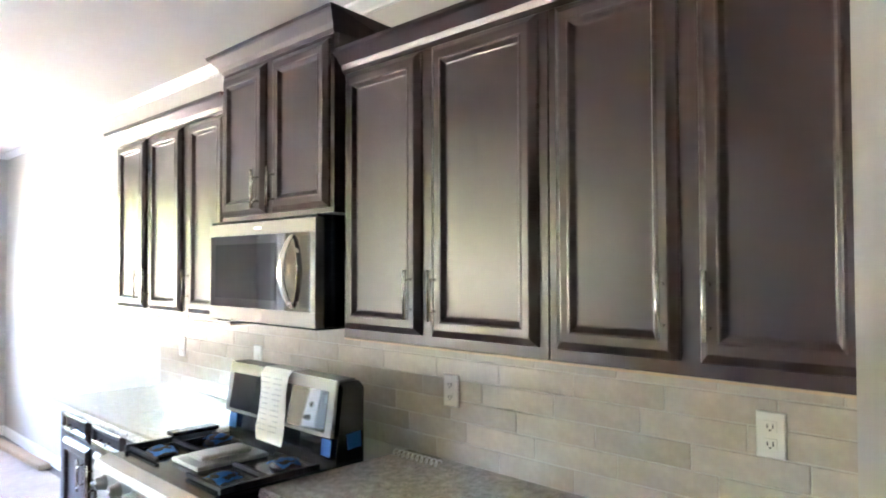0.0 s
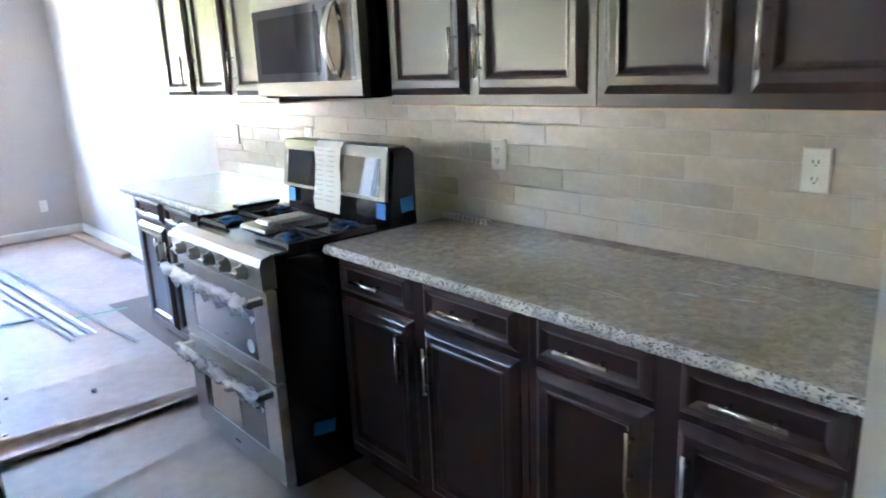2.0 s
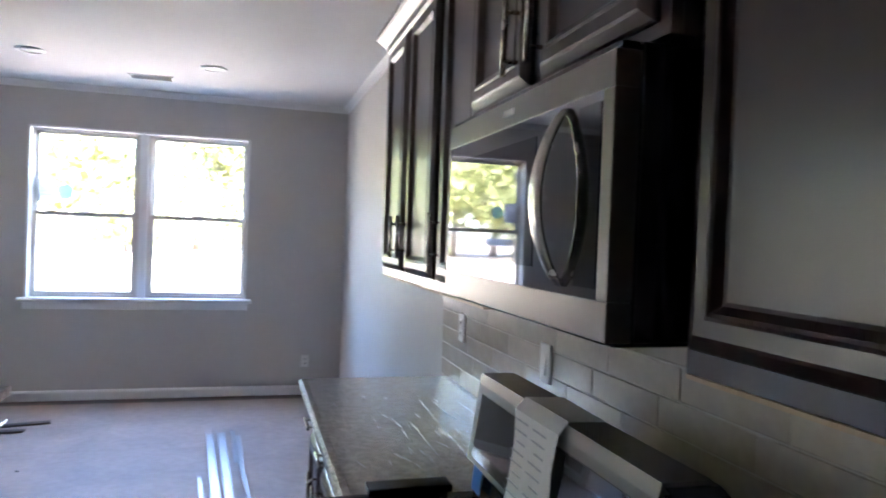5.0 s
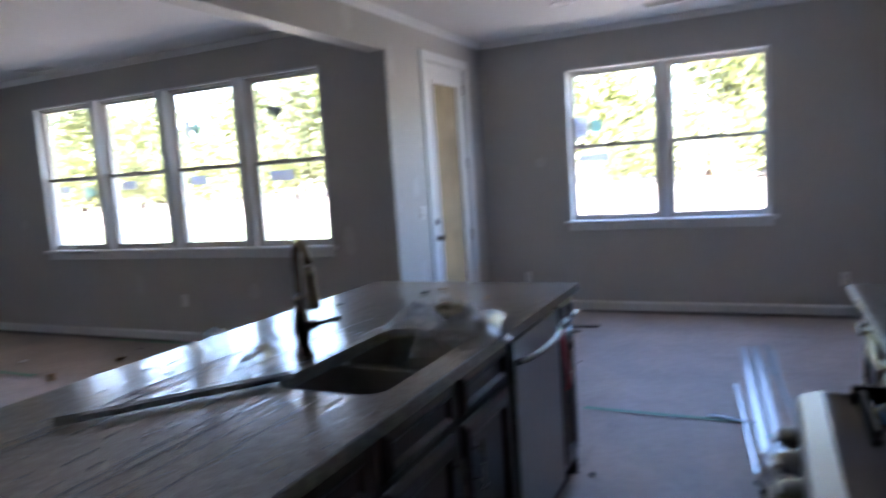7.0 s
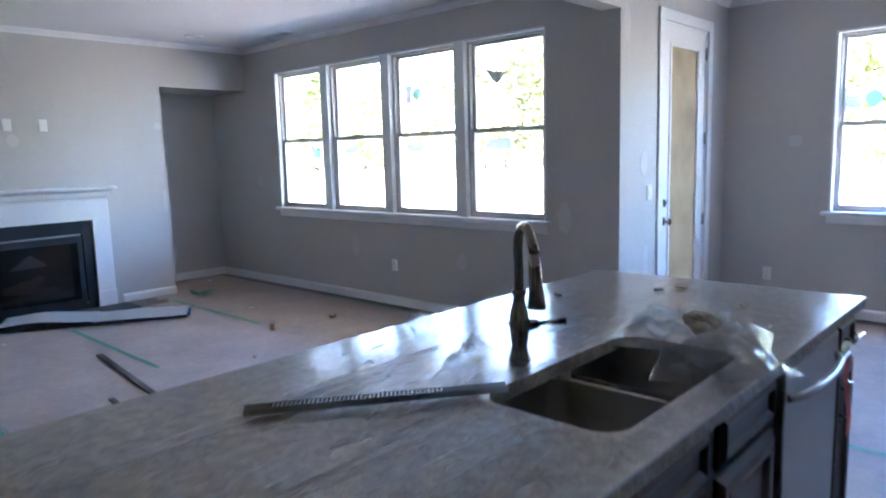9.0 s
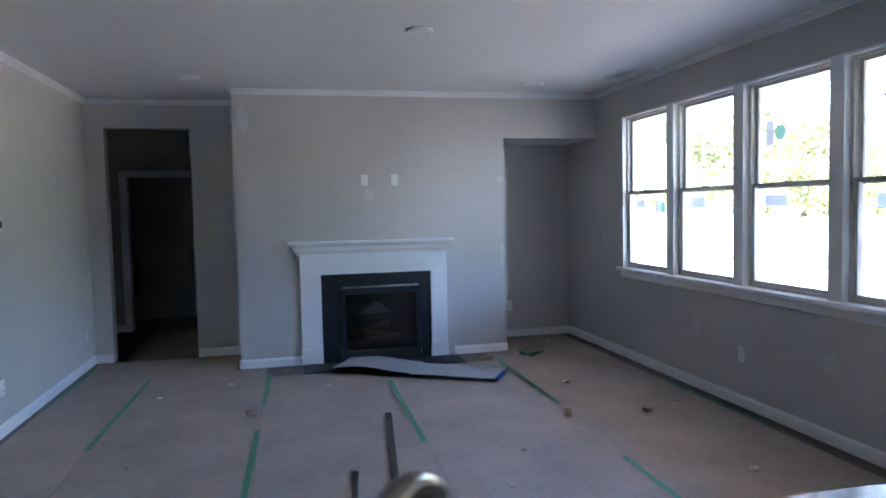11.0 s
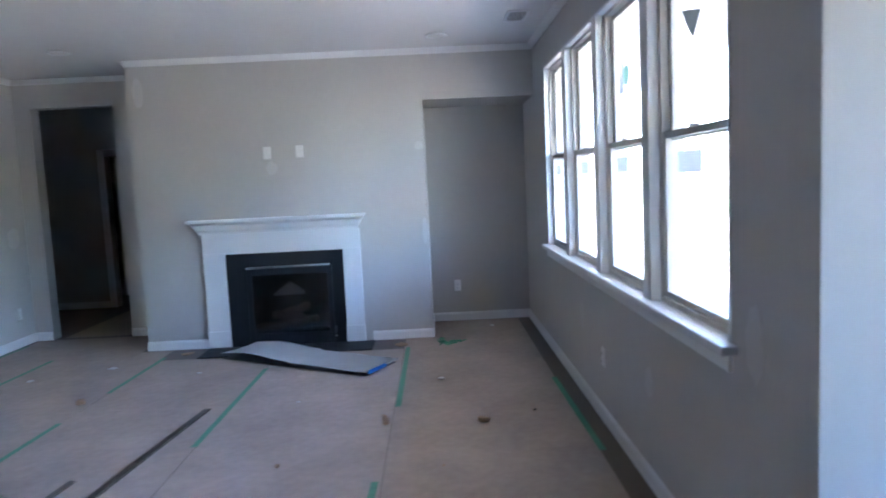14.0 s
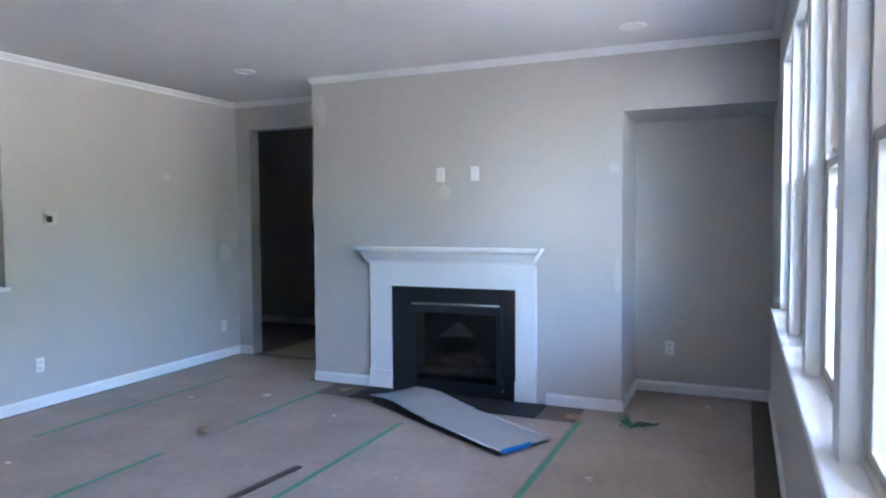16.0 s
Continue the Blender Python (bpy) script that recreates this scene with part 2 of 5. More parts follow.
LEAF = mat("foliage", (0.185, 0.20, 0.06), 0.6, vary=0.5, scale=0.6, per_object=0.35)
BARK = mat("bark", (0.13, 0.10, 0.075), 0.9, vary=0.35, scale=5, bump=0.6, bump_scale=18)
SIDING = mat("house_siding", (0.50, 0.46, 0.40), 0.7, vary=0.06, scale=1)
ROOFING = mat("shingles", (0.09, 0.085, 0.08), 0.9, vary=0.3, scale=3, bump=0.4, bump_scale=20)


# ---- building helpers ----
def bx(bm, x0, x1, y0, y1, z0, z1, bevel=0.0):
    """A box from corner to corner, with its edges eased."""
    r = bmesh.ops.create_cube(bm, size=1.0)
    for v in r["verts"]:
        v.co = ((x0 + x1) / 2 + v.co.x * (x1 - x0), (y0 + y1) / 2 + v.co.y * (y1 - y0), (z0 + z1) / 2 + v.co.z * (z1 - z0))
    if bevel:
        edges = {e for v in r["verts"] for e in v.link_edges}
        bmesh.ops.bevel(bm, geom=list(edges), offset=bevel, segments=2, affect="EDGES", profile=0.5)
    return bm


def box(*a, bevel=0.0):
    return bx(bmesh.new(), *a, bevel=bevel)


def tube(bm, points, radius, sides=12, radii=None):
    """A round bar along a line of points."""
    pts = [Vector(p) for p in points]
    rings = []
    side = None
    for i, p in enumerate(pts):
        d = (pts[min(i + 1, len(pts) - 1)] - pts[max(i - 1, 0)]).normalized()
        if side is None:
            side = d.orthogonal().normalized()
        side = (side - d * side.dot(d)).normalized()
        up = d.cross(side)
        r = radii[i] if radii else radius
        rings.append([bm.verts.new(p + (side * math.cos(a) + up * math.sin(a)) * r)
                      for a in (2 * math.pi * k / sides for k in range(sides))])
    for a, b in zip(rings, rings[1:]):
        for k in range(sides):
            f = bm.faces.new((a[k], a[(k + 1) % sides], b[(k + 1) % sides], b[k]))
            f.smooth = True
    bm.faces.new(rings[0][::-1]), bm.faces.new(rings[-1])
    return bm


def lathe(bm, profile, centre=(0, 0, 0), sides=28):
    """A turned body from (radius, height) pairs."""
    c = Vector(centre)
    rings = [[bm.verts.new(c + Vector((r * math.cos(a), r * math.sin(a), h))) for a in (2 * math.pi * k / sides for k in range(sides))]
             for r, h in profile]
    for a, b in zip(rings, rings[1:]):
        for k in range(sides):
            bm.faces.new((a[k], a[(k + 1) % sides], b[(k + 1) % sides], b[k])).smooth = True
    bm.faces.new(rings[0][::-1]), bm.faces.new(rings[-1])
    return bm


def prism(bm, outline, axis, a, b):
    """An outline swept straight from a to b; outline pairs lie in the two other axes, in order."""
    def at(u, v, w):
        return {"x": (w, u, v), "y": (u, w, v), "z": (u, v, w)}[axis]
    lo, hi = [bm.verts.new(at(u, v, a)) for u, v in outline], [bm.verts.new(at(u, v, b)) for u, v in outline]
    n = len(outline)
    for k in range(n):
        bm.faces.new((lo[k], lo[(k + 1) % n], hi[(k + 1) % n], hi[k]))
    bm.faces.new(lo[::-1]), bm.faces.new(hi)
    bmesh.ops.recalc_face_normals(bm, faces=bm.faces)
    return bm


def sheet(nx, ny, sx, sy, height, thick=0.0):
    """A sheet of cloth, paper or film, sx by sy about its middle; height(x, y) lifts it."""
    bm = bmesh.new()
    g = [[bm.verts.new((sx * (i / nx - 0.5), sy * (j / ny - 0.5), height(sx * (i / nx - 0.5), sy * (j / ny - 0.5)))) for j in range(ny + 1)]
         for i in range(nx + 1)]
    for i in range(nx):
        for j in range(ny):
            bm.faces.new((g[i][j], g[i + 1][j], g[i + 1][j + 1], g[i][j + 1])).smooth = True
    if thick:
        bmesh.ops.solidify(bm, geom=list(bm.faces), thickness=thick)
    return bm


def as_mesh(name, bm, material):
    me = bpy.data.meshes.new(name)
    bmesh.ops.recalc_face_normals(bm, faces=bm.faces)
    bm.to_mesh(me)
    bm.free()
    for m in (material if isinstance(material, (list, tuple)) else [material]):
        me.materials.append(m)
    return me


def part(name, bm, material, parent, label="", m=None):
    ob = new(name, as_mesh(name, bm, material))
    ob.parent = parent
    if m is not None:
        ob.matrix_basis = m
    return tagged(ob, label) if label else ob


def thing(name, label, category, m=None, group=""):
    ob = new(name)
    ob.empty_display_size = 0.1
    if m is not None:
        ob.matrix_basis = m
    return tagged(ob, label, category, group)


def solid(name, bm, material, label, category, m=None, group="", kind=""):
    ob = new(name, as_mesh(name, bm, material))
    if m is not None:
        ob.matrix_basis = m
    return tagged(ob, label, category, group, kind)


def structure(name, bm, material, label, category):
    return solid(name, bm, material, label, category, kind="structure")


def wall_with_holes(bm, axis, at0, at1, u0, u1, z0, z1, holes):
    """A wall between two planes along an axis, split round rectangular openings (u0, u1, z0, z1)."""
    us = sorted({u0, u1, *[h[0] for h in holes], *[h[1] for h in holes]})
    for a, b in zip(us, us[1:]):
        cuts = sorted((h[2], h[3]) for h in holes if h[0] <= a + 1e-6 and h[1] >= b - 1e-6)
        z = z0
        for c, d in [*cuts, (z1, z1)]:
            if c - z > 1e-4:
                if axis == "x":
                    bx(bm, at0, at1, a, b, z, c)
                else:
                    bx(bm, a, b, at0, at1, z, c)
            z = max(z, d)
    bmesh.ops.remove_doubles(bm, verts=bm.verts, dist=1e-5)
    return bm


# ---- the shell ----
H = 2.745            # ceiling
YN = 5.795           # nook window wall
YL = 3.90            # living room window wall
XD = -3.60           # wall with the glazed door
YD = 3.81            # free end of that wall, a little proud of the window wall
XF = -8.555          # chimney breast
XB = -9.303          # recessed wall beside and behind it
YS = -1.42           # living room's long side wall
FP0, FP1 = 0.096, 2.853
W4 = (-7.93, -4.293, 0.91, 2.42)
W2 = (-2.712, -0.900, 0.893, 2.375)
DOOR = (4.485, 5.345, 0.0, 2.44)
HALL = (-1.235, -0.39, 0.0, 2.449)

structure("floor", box(-12.6, 0.3, -6.0, YN + 0.2, -0.12, 0.0), WOOD, "dark wood floor mostly hidden under builder's paper", "floor")
structure("ceiling", box(-12.6, 0.3, -6.0, YN + 0.2, H, H + 0.15), CEIL, "smooth white painted ceiling", "ceiling")
structure("wall_east", box(0.0, 0.15, -6.0, YN + 0.16, 0.0, H), WALL, "greige painted kitchen wall", "wall")
structure("wall_north_nook", wall_with_holes(bmesh.new(), "y", YN, YN + 0.16, XD - 0.15, 0.0, 0, H, [W2]), WALL,
          "greige painted nook wall with a wide double window", "wall")
structure("wall_door", wall_with_holes(bmesh.new(), "x", XD - 0.15, XD, YD, YN, 0, H, [DOOR]), WALL,
          "greige painted wall with a tall glazed door", "wall")
structure("wall_north_living", wall_with_holes(bmesh.new(), "y", YL, YL + 0.16, XB - 0.15, XD - 0.15, 0, H, [W4]), WALL,
          "greige painted living room wall with four windows", "wall")
structure("beam", box(XD - 0.15, XD, -6.0, YD, 2.44, H), WALL, "dropped greige header between kitchen and living room", "beam")
structure("chimney_breast", wall_with_holes(bmesh.new(), "x", XF - 0.42, XF, FP0, FP1, 0, H, [(1.02, 2.0, 0.06, 0.86)]), WALL,
          "greige chimney breast holding the fireplace", "wall")
bm = box(XB, XF - 0.42, FP0, FP1, 0, H)
structure("chimney_back", bm, WALL, "plain wall behind the firebox", "wall")
structure("niche_header", box(XB, XF, FP1, YL, 2.273, H), WALL, "greige header over the niche beside the fireplace", "wall")
structure("wall_west", wall_with_holes(bmesh.new(), "x", XB - 0.15, XB, -3.2, YL, 0, H, [HALL]), WALL,
          "greige wall with a plain hall opening", "wall")
structure("wall_south_living", wall_with_holes(bmesh.new(), "y", YS - 0.15, YS, XB, -3.78, 0, H, [(-6.70, -5.4, 0.95, 2.1)]), WALL,
          "long greige painted living room wall", "wall")
structure("wall_south_back", wall_with_holes(bmesh.new(), "y", -6.0, -5.85, -3.78, 0.0, 0, H, []), WALL,
          "plain greige wall closing the kitchen", "wall")
structure("wall_back_side", box(-3.93, -3.78, -6.0, YS - 0.15, 0, H), WALL, "plain greige wall beside the kitchen", "wall")
structure("wall_stair", box(XB, -3.93, -3.0, -2.85, 0, H), WALL, "plain dim wall behind the half wall", "wall")
structure("wall_pantry", box(-0.76, 0.0, -1.84, -1.715, 0, H), WALL, "short greige wall ending the kitchen run", "wall")
structure("trim_pantry", box(-0.778, -0.7605, -1.925, -1.815, 0, 2.2, bevel=0.006), TRIM, "white painted casing on the wall end", "trim")
bm = wall_with_holes(bmesh.new(), "x", -11.45, -11.3, -3.2, 1.0, 0, H, [(-1.46, -0.60, 0, 2.04)])
structure("wall_hall_back", bm, WALL, "dim greige hallway wall with a doorway", "wall")
for a in ((-11.3, XB - 0.15, -3.2, -3.05), (-11.3, XB - 0.15, 0.85, 1.0), (-12.5, -12.4, -3.2, 1.0), (-12.4, -11.45, -2.1, -2.0), (-12.4, -11.45, 0.7, 0.8)):
    structure("wall_hall_side", box(*a, 0, H), WALL, "dim greige hallway wall", "wall")
bm = box(-11.3, -11.28, -1.55, -1.46, 0, 2.13, bevel=0.004)
bx(bm, -11.3, -11.28, -0.60, -0.51, 0, 2.13, bevel=0.004), bx(bm, -11.3, -11.28, -1.46, -0.60, 2.04, 2.13, bevel=0.004)
structure("trim_hall", bm, TRIM, "white casing round a dark hall doorway", "trim")


def run_profile(name, outline, axis, a, b, material, label, category):
    structure(name, prism(bmesh.new(), outline, axis, a, b), material, label, category)


def crown(axis, plane, side, a, b):
    """Small cove between wall and ceiling: plane is the wall face, side the way into the room."""
    o = [(plane, H), (plane + side * 0.045, H), (plane + side * 0.040, H - 0.012), (plane + side * 0.012, H - 0.040), (plane + side * 0.010, H - 0.050), (plane, H - 0.053)]
    run_profile("trim_crown", o, axis, a, b, TRIM, "narrow white cove moulding under the ceiling", "moulding")


def base(axis, plane, side, a, b):
    o = [(plane, 0.0), (plane + side * 0.014, 0.0), (plane + side * 0.014, 0.068), (plane + side * 0.009, 0.080), (plane + side * 0.004, 0.088), (plane, 0.09)]
    run_profile("baseboard", o, axis, a, b, TRIM, "white painted baseboard", "baseboard")


for args in (("x", YN, -1, XD, 0.0), ("y", XD, 1, -5.8, YN), ("y", 0.0, -1, -1.715, YN), ("x", YL, -1, XB, XD - 0.15), ("y", XD - 0.15, -1, YS, YD),
             ("y", XF, 1, FP0, YL), ("x", FP0, -1, XB, XF), ("y", XB, 1, YS, FP0), ("x", YS, 1, XB, XD - 0.15)):
    crown(*args)
for args in (("x", YN, -1, XD, 0.0), ("y", XD, 1, YD, DOOR[0] - 0.09), ("y", XD, 1, DOOR[1] + 0.09, YN), ("y", 0.0, -1, 2.23, YN), ("x", YL, -1, XB, XD - 0.15),
             ("y", XF, 1, FP0, 0.79), ("y", XF, 1, 2.27, FP1), ("x", FP0, -1, XB, XF), ("x", FP1, 1, XB, XF), ("y", XB, 1, FP1, YL),
             ("y", XB, 1, YS, HALL[0]), ("y", XB, 1, HALL[1], FP0), ("x", YS, 1, XB, -3.78), ("y", -11.3, 1, -3.05, -1.55)):
    base(*args)

# ---- windows and door ----
def window_unit(name, x0, x1, z0, z1, y, label, marks):
    """A double-hung window: outer frame, two sashes with panes, a meeting rail, labels stuck on the glass."""
    w = tagged(new(name), label, "window", kind="structure")
    w.matrix_basis = pose((x0 + x1) / 2, y, z0)
    hw, h = (x1 - x0) / 2, z1 - z0
    mid = h * 0.495

    def ring(bm, a, b, c, d, t, y0, y1):
        bx(bm, a, a + t, y0, y1, c, d, bevel=0.003), bx(bm, b - t, b, y0, y1, c, d, bevel=0.003)
        bx(bm, a + t, b - t, y0, y1, c, c + t, bevel=0.003), bx(bm, a + t, b - t, y0, y1, d - t, d, bevel=0.003)
        return bm
    part("window_frame", ring(bmesh.new(), -hw, hw, 0, h, 0.028, 0.0, 0.075), VINYL, w)
    lo = part("lower_sash", ring(bmesh.new(), -hw + 0.026, hw - 0.026, 0.026, mid + 0.02, 0.030, 0.008, 0.036), VINYL, w)
    up = part("upper_sash", ring(bmesh.new(), -hw + 0.026, hw - 0.026, mid - 0.02, h - 0.026, 0.028, 0.040, 0.066), VINYL, w)
    p1 = part("pane", box(-hw + 0.05, hw - 0.05, 0.020, 0.024, 0.05, mid - 0.005), PANE, lo)
    p2 = part("pane", box(-hw + 0.05, hw - 0.05, 0.051, 0.055, mid, h - 0.05), PANE, up)
    p1.visible_shadow = p2.visible_shadow = False
    bm = bmesh.new()
    bx(bm, -0.05, 0.05, -0.006, 0.010, mid + 0.016, mid + 0.026, bevel=0.003), bx(bm, -0.02, 0.02, -0.014, -0.002, mid + 0.018, mid + 0.030, bevel=0.003)
    part("sash_lock", bm, VINYL, w, "small sash lock")
    for kind, u, v, sx, sz in marks:
        front = 0.0485 if v > mid else 0.0175
        if kind == "dark":
            bm = bmesh.new()
            prism(bm, [(u - sx / 2, v + sz * 0.5), (u + sx / 2, v + sz * 0.2), (u + sx * 0.1, v - sz * 0.5), (u - sx * 0.2, v - sz * 0.1)], "y", front - 0.004, front)
            part("label_sheet", bm, GREY_LABEL, w, "dark half-peeled window label")
            continue
        part("label_sheet", box(u - sx / 2, u + (sx / 2 if kind == "pale" else -sx * 0.02), front, front + 0.002, v - sz / 2, v + sz / 2), LABEL, w, "pale label stuck on the glass")
        if kind == "green":
            bm = bmesh.new()
            bmesh.ops.create_cone(bm, cap_ends=True, segments=24, radius1=sz * 0.32, radius2=sz * 0.32, depth=0.002,
                                  matrix=Matrix.Translation((u + sx * 0.02 + sz * 0.34, front, v)) @ Matrix.Rotation(radians(90), 4, "X"))
            part("label_emblem", bm, GREEN_LABEL, w, "round green emblem")
        for k in range(3):
            zz = v - sz * 0.28 + k * sz * 0.16
            part("label_print", box(u - sx * 0.4, u + sx * (-0.1 if k else -0.05), front - 0.003, front - 0.001, zz, zz + sz * 0.06), PRINT, w)
    return w


uw = (W4[1] - W4[0] - 3 * 0.115) / 4
MARKS = ([("pale", -0.16, 0.64, 0.16, 0.07), ("green", 0.18, 0.60, 0.10, 0.17)], [("pale", -0.14, 0.64, 0.20, 0.08)],
         [("green", -0.20, 1.12, 0.17, 0.17), ("pale", -0.14, 0.64, 0.22, 0.08)], [("dark", -0.14, 1.19, 0.20, 0.13), ("pale", -0.10, 0.63, 0.26, 0.09)])
for k in range(4):
    a = W4[0] + k * (uw + 0.115)
    window_unit("window_%d" % (k + 1), a, a + uw, W4[2], W4[3], YL + 0.040, "tall double-hung vinyl window with stickers on its glass", MARKS[k])
    if k:
        structure("trim_mullion", box(a - 0.115, a, YL - 0.008, YL + 0.16, W4[2], W4[3], bevel=0.003), TRIM, "white boxed mullion between windows", "mullion")
uw = (W2[1] - W2[0] - 0.075) / 2
M2 = ([("green", -0.25, 0.93, 0.36, 0.20), ("pale", -0.20, 0.62, 0.30, 0.07)], [])
for k in range(2):
    a = W2[0] + k * (uw + 0.075)
    window_unit("window_%d" % (k + 5), a, a + uw, W2[2], W2[3], YN + 0.075, "double-hung vinyl window with stickers on its glass", M2[k])
structure("trim_mullion", box(W2[0] + uw, W2[0] + uw + 0.075, YN + 0.05, YN + 0.16, W2[2], W2[3], bevel=0.003), TRIM, "narrow white mullion between windows", "mullion")


def reveal(x0, x1, z0, z1, y, sill):
    bm = box(x0 - 0.055, x1 + 0.055, y - 0.055, y + 0.075, z0 - 0.028, z0 + 0.005, bevel=0.006)
    structure("window_sill", bm, TRIM, "white painted wooden window sill", "sill")
    structure("trim_apron", box(x0 - 0.02, x1 + 0.02, y - 0.016, y, z0 - 0.095, z0 - 0.030, bevel=0.004), TRIM if sill else WALL, "white apron under the sill", "trim")
    bm = box(x0 - 0.004, x0 + 0.012, y - 0.003, y + 0.075, z0, z1)
    bx(bm, x1 - 0.012, x1 + 0.004, y - 0.003, y + 0.075, z0, z1), bx(bm, x0 + 0.012, x1 - 0.012, y - 0.003, y + 0.075, z1 - 0.012, z1 + 0.004)
    structure("trim_reveal", bm, TRIM, "white painted window reveal", "trim")


reveal(*W4, YL, True)
reveal(*W2, YN, True)

# glazed door
d0, d1, dz = DOOR[0] + 0.02, DOOR[1] - 0.02, 2.44
door = tagged(new("door_1"), "closed white door with a film-covered full glass pane", "door", kind="structure")
door.matrix_basis = pose(XD, (d0 + d1) / 2, 0)
hw = (d1 - d0) / 2
bm = bmesh.new()
for a in ((-hw, -hw + 0.13, 0.02, dz), (hw - 0.13, hw, 0.02, dz), (-hw + 0.13, hw - 0.13, 0.02, 0.25), (-hw + 0.13, hw - 0.13, dz - 0.16, dz)):
    bx(bm, -0.055, -0.012, a[0], a[1], a[2], a[3], bevel=0.002)
part("door_slab", bm, TRIM, door)
bm = bmesh.new()
for a in ((-hw + 0.12, -hw + 0.15, 0.24, dz - 0.15), (hw - 0.15, hw - 0.12, 0.24, dz - 0.15), (-hw + 0.15, hw - 0.15, 0.24, 0.27), (-hw + 0.15, hw - 0.15, dz - 0.18, dz - 0.15)):
    bx(bm, -0.014, -0.003, a[0], a[1], a[2], a[3], bevel=0.004)
part("glazing_bead", bm, TRIM, door)
part("pane", box(-0.036, -0.030, -hw + 0.13, hw - 0.13, 0.25, dz - 0.16), DOOR_PANE, door, "tan film-covered glass")
for z in (0.885, 1.03):
    bm = bmesh.new()
    lathe(bm, [(0.034, 0), (0.034, 0.006), (0.028, 0.010), (0.012, 0.012), (0.012, 0.032), (0.026, 0.038), (0.031, 0.052), (0.024, 0.062)] if z < 0.9
          else [(0.032, 0), (0.032, 0.008), (0.026, 0.014), (0.018, 0.02)], sides=20)
    bmesh.ops.transform(bm, matrix=pose(-0.012, -hw + 0.045, z, 0, 90, 0), verts=bm.verts)
    part("door_knob" if z < 0.9 else "deadbolt", bm, BRONZE_NICKEL, door, "dark satin nickel")
for z in (0.84, 1.54, 2.25):
    part("hinge", tube(bmesh.new(), [(-0.004, hw + 0.004, z - 0.05), (-0.004, hw + 0.004, z + 0.05)], 0.009), BRONZE_NICKEL, door)
bm = bmesh.new()
for a, b, c, d in ((DOOR[0] - 0.085, DOOR[0], 0, DOOR[3] + 0.085), (DOOR[1], DOOR[1] + 0.085, 0, DOOR[3] + 0.085), (DOOR[0], DOOR[1], DOOR[3], DOOR[3] + 0.085)):
    bx(bm, XD, XD + 0.018, a, b, c, d, bevel=0.005)
structure("trim_door", bm, TRIM, "white painted door casing", "trim")
bm = bmesh.new()
for a, b, c, d in ((DOOR[0], DOOR[0] + 0.018, 0, DOOR[3]), (DOOR[1] - 0.018, DOOR[1], 0, DOOR[3]), (DOOR[0], DOOR[1], DOOR[3] - 0.018, DOOR[3])):
    bx(bm, XD - 0.15, XD - 0.004, a, b, c, d)
structure("trim_door_jamb", bm, TRIM, "white painted door jamb", "trim")


# ---- cabinets ----
def panel_front(bm, y0, y1, z0, z1, x, steps):
    """A moulded front facing -x: nested rectangles, each (inset, height above x)."""
    prev = None
    for inset, d in steps:
        loop = [bm.verts.new((x - d, a, b)) for a, b in ((y0 + inset, z0 + inset), (y1 - inset, z0 + inset), (y1 - inset, z1 - inset), (y0 + inset, z1 - inset))]
        if prev:
            for k in range(4):
                bm.faces.new((prev[k], prev[(k + 1) % 4], loop[(k + 1) % 4], loop[k]))
        prev = loop
    bm.faces.new(prev)
    return bm


DOOR_STEPS = ((0, 0), (0, 0.006), (0.003, 0.010), (0.018, 0.0205), (0.023, 0.0225), (0.044, 0.0215), (0.049, 0.0235), (0.054, 0.0215), (0.063, 0.010), (0.068, 0.0085))
DRAWER_STEPS = ((0, 0), (0, 0.005), (0.003, 0.009), (0.020, 0.0205), (0.026, 0.0215), (0.031, 0.019), (0.041, 0.009), (0.044, 0.0085))


def pull(parent, way, y, z, x, length):
    """A round bar pull on two posts."""
    bm = bmesh.new()
    h = length / 2
    e = (0, 1) if way == "v" else (1, 0)
    tube(bm, [(x - 0.032, y - e[0] * h, z - e[1] * h), (x - 0.032, y + e[0] * h, z + e[1] * h)], 0.006)
    for s in (-0.62, 0.62):
        tube(bm, [(x, y + e[0] * h * s, z + e[1] * h * s), (x - 0.032, y + e[0] * h * s, z + e[1] * h * s)], 0.0045, sides=8)
    part("handle", bm, NICKEL, parent, "brushed nickel bar pull")


def cabinet(name, label, m, w, depth, z0, z1, doors, drawers, toe=0.0, group=""):
    """Carcass with face frame; doors and drawers in local y and z: (y0, y1, z0, z1, pull way, pull y, pull z)."""
    c = thing(name, label, "cabinet", m, group)
    bm = bmesh.new()
    bx(bm, -depth + 0.02, 0, -w / 2, w / 2, z0 + toe, z1)
    bx(bm, -depth, -depth + 0.02, -w / 2, w / 2, z0 + toe, z1, bevel=0.0015)
    part("body", bm, ESPRESSO, c)
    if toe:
        # toe kick coloured darker than the body to deepen its recess shade
        part("toe_kick", box(-depth + 0.075, -0.02, -w / 2, w / 2, z0, z0 + toe), ESPRESSO_SHADED, c)
    for kind, fronts, steps in (("door", doors, DOOR_STEPS), ("drawer_front", drawers, DRAWER_STEPS)):
        for y0, y1, a, b, way, py, pz in fronts:
            d = part(kind, panel_front(bmesh.new(), y0, y1, a, b, -depth - 0.001, steps), ESPRESSO, c)
            if way:
                pull(d, way, py, pz, -depth - 0.021, 0.155)
    return c


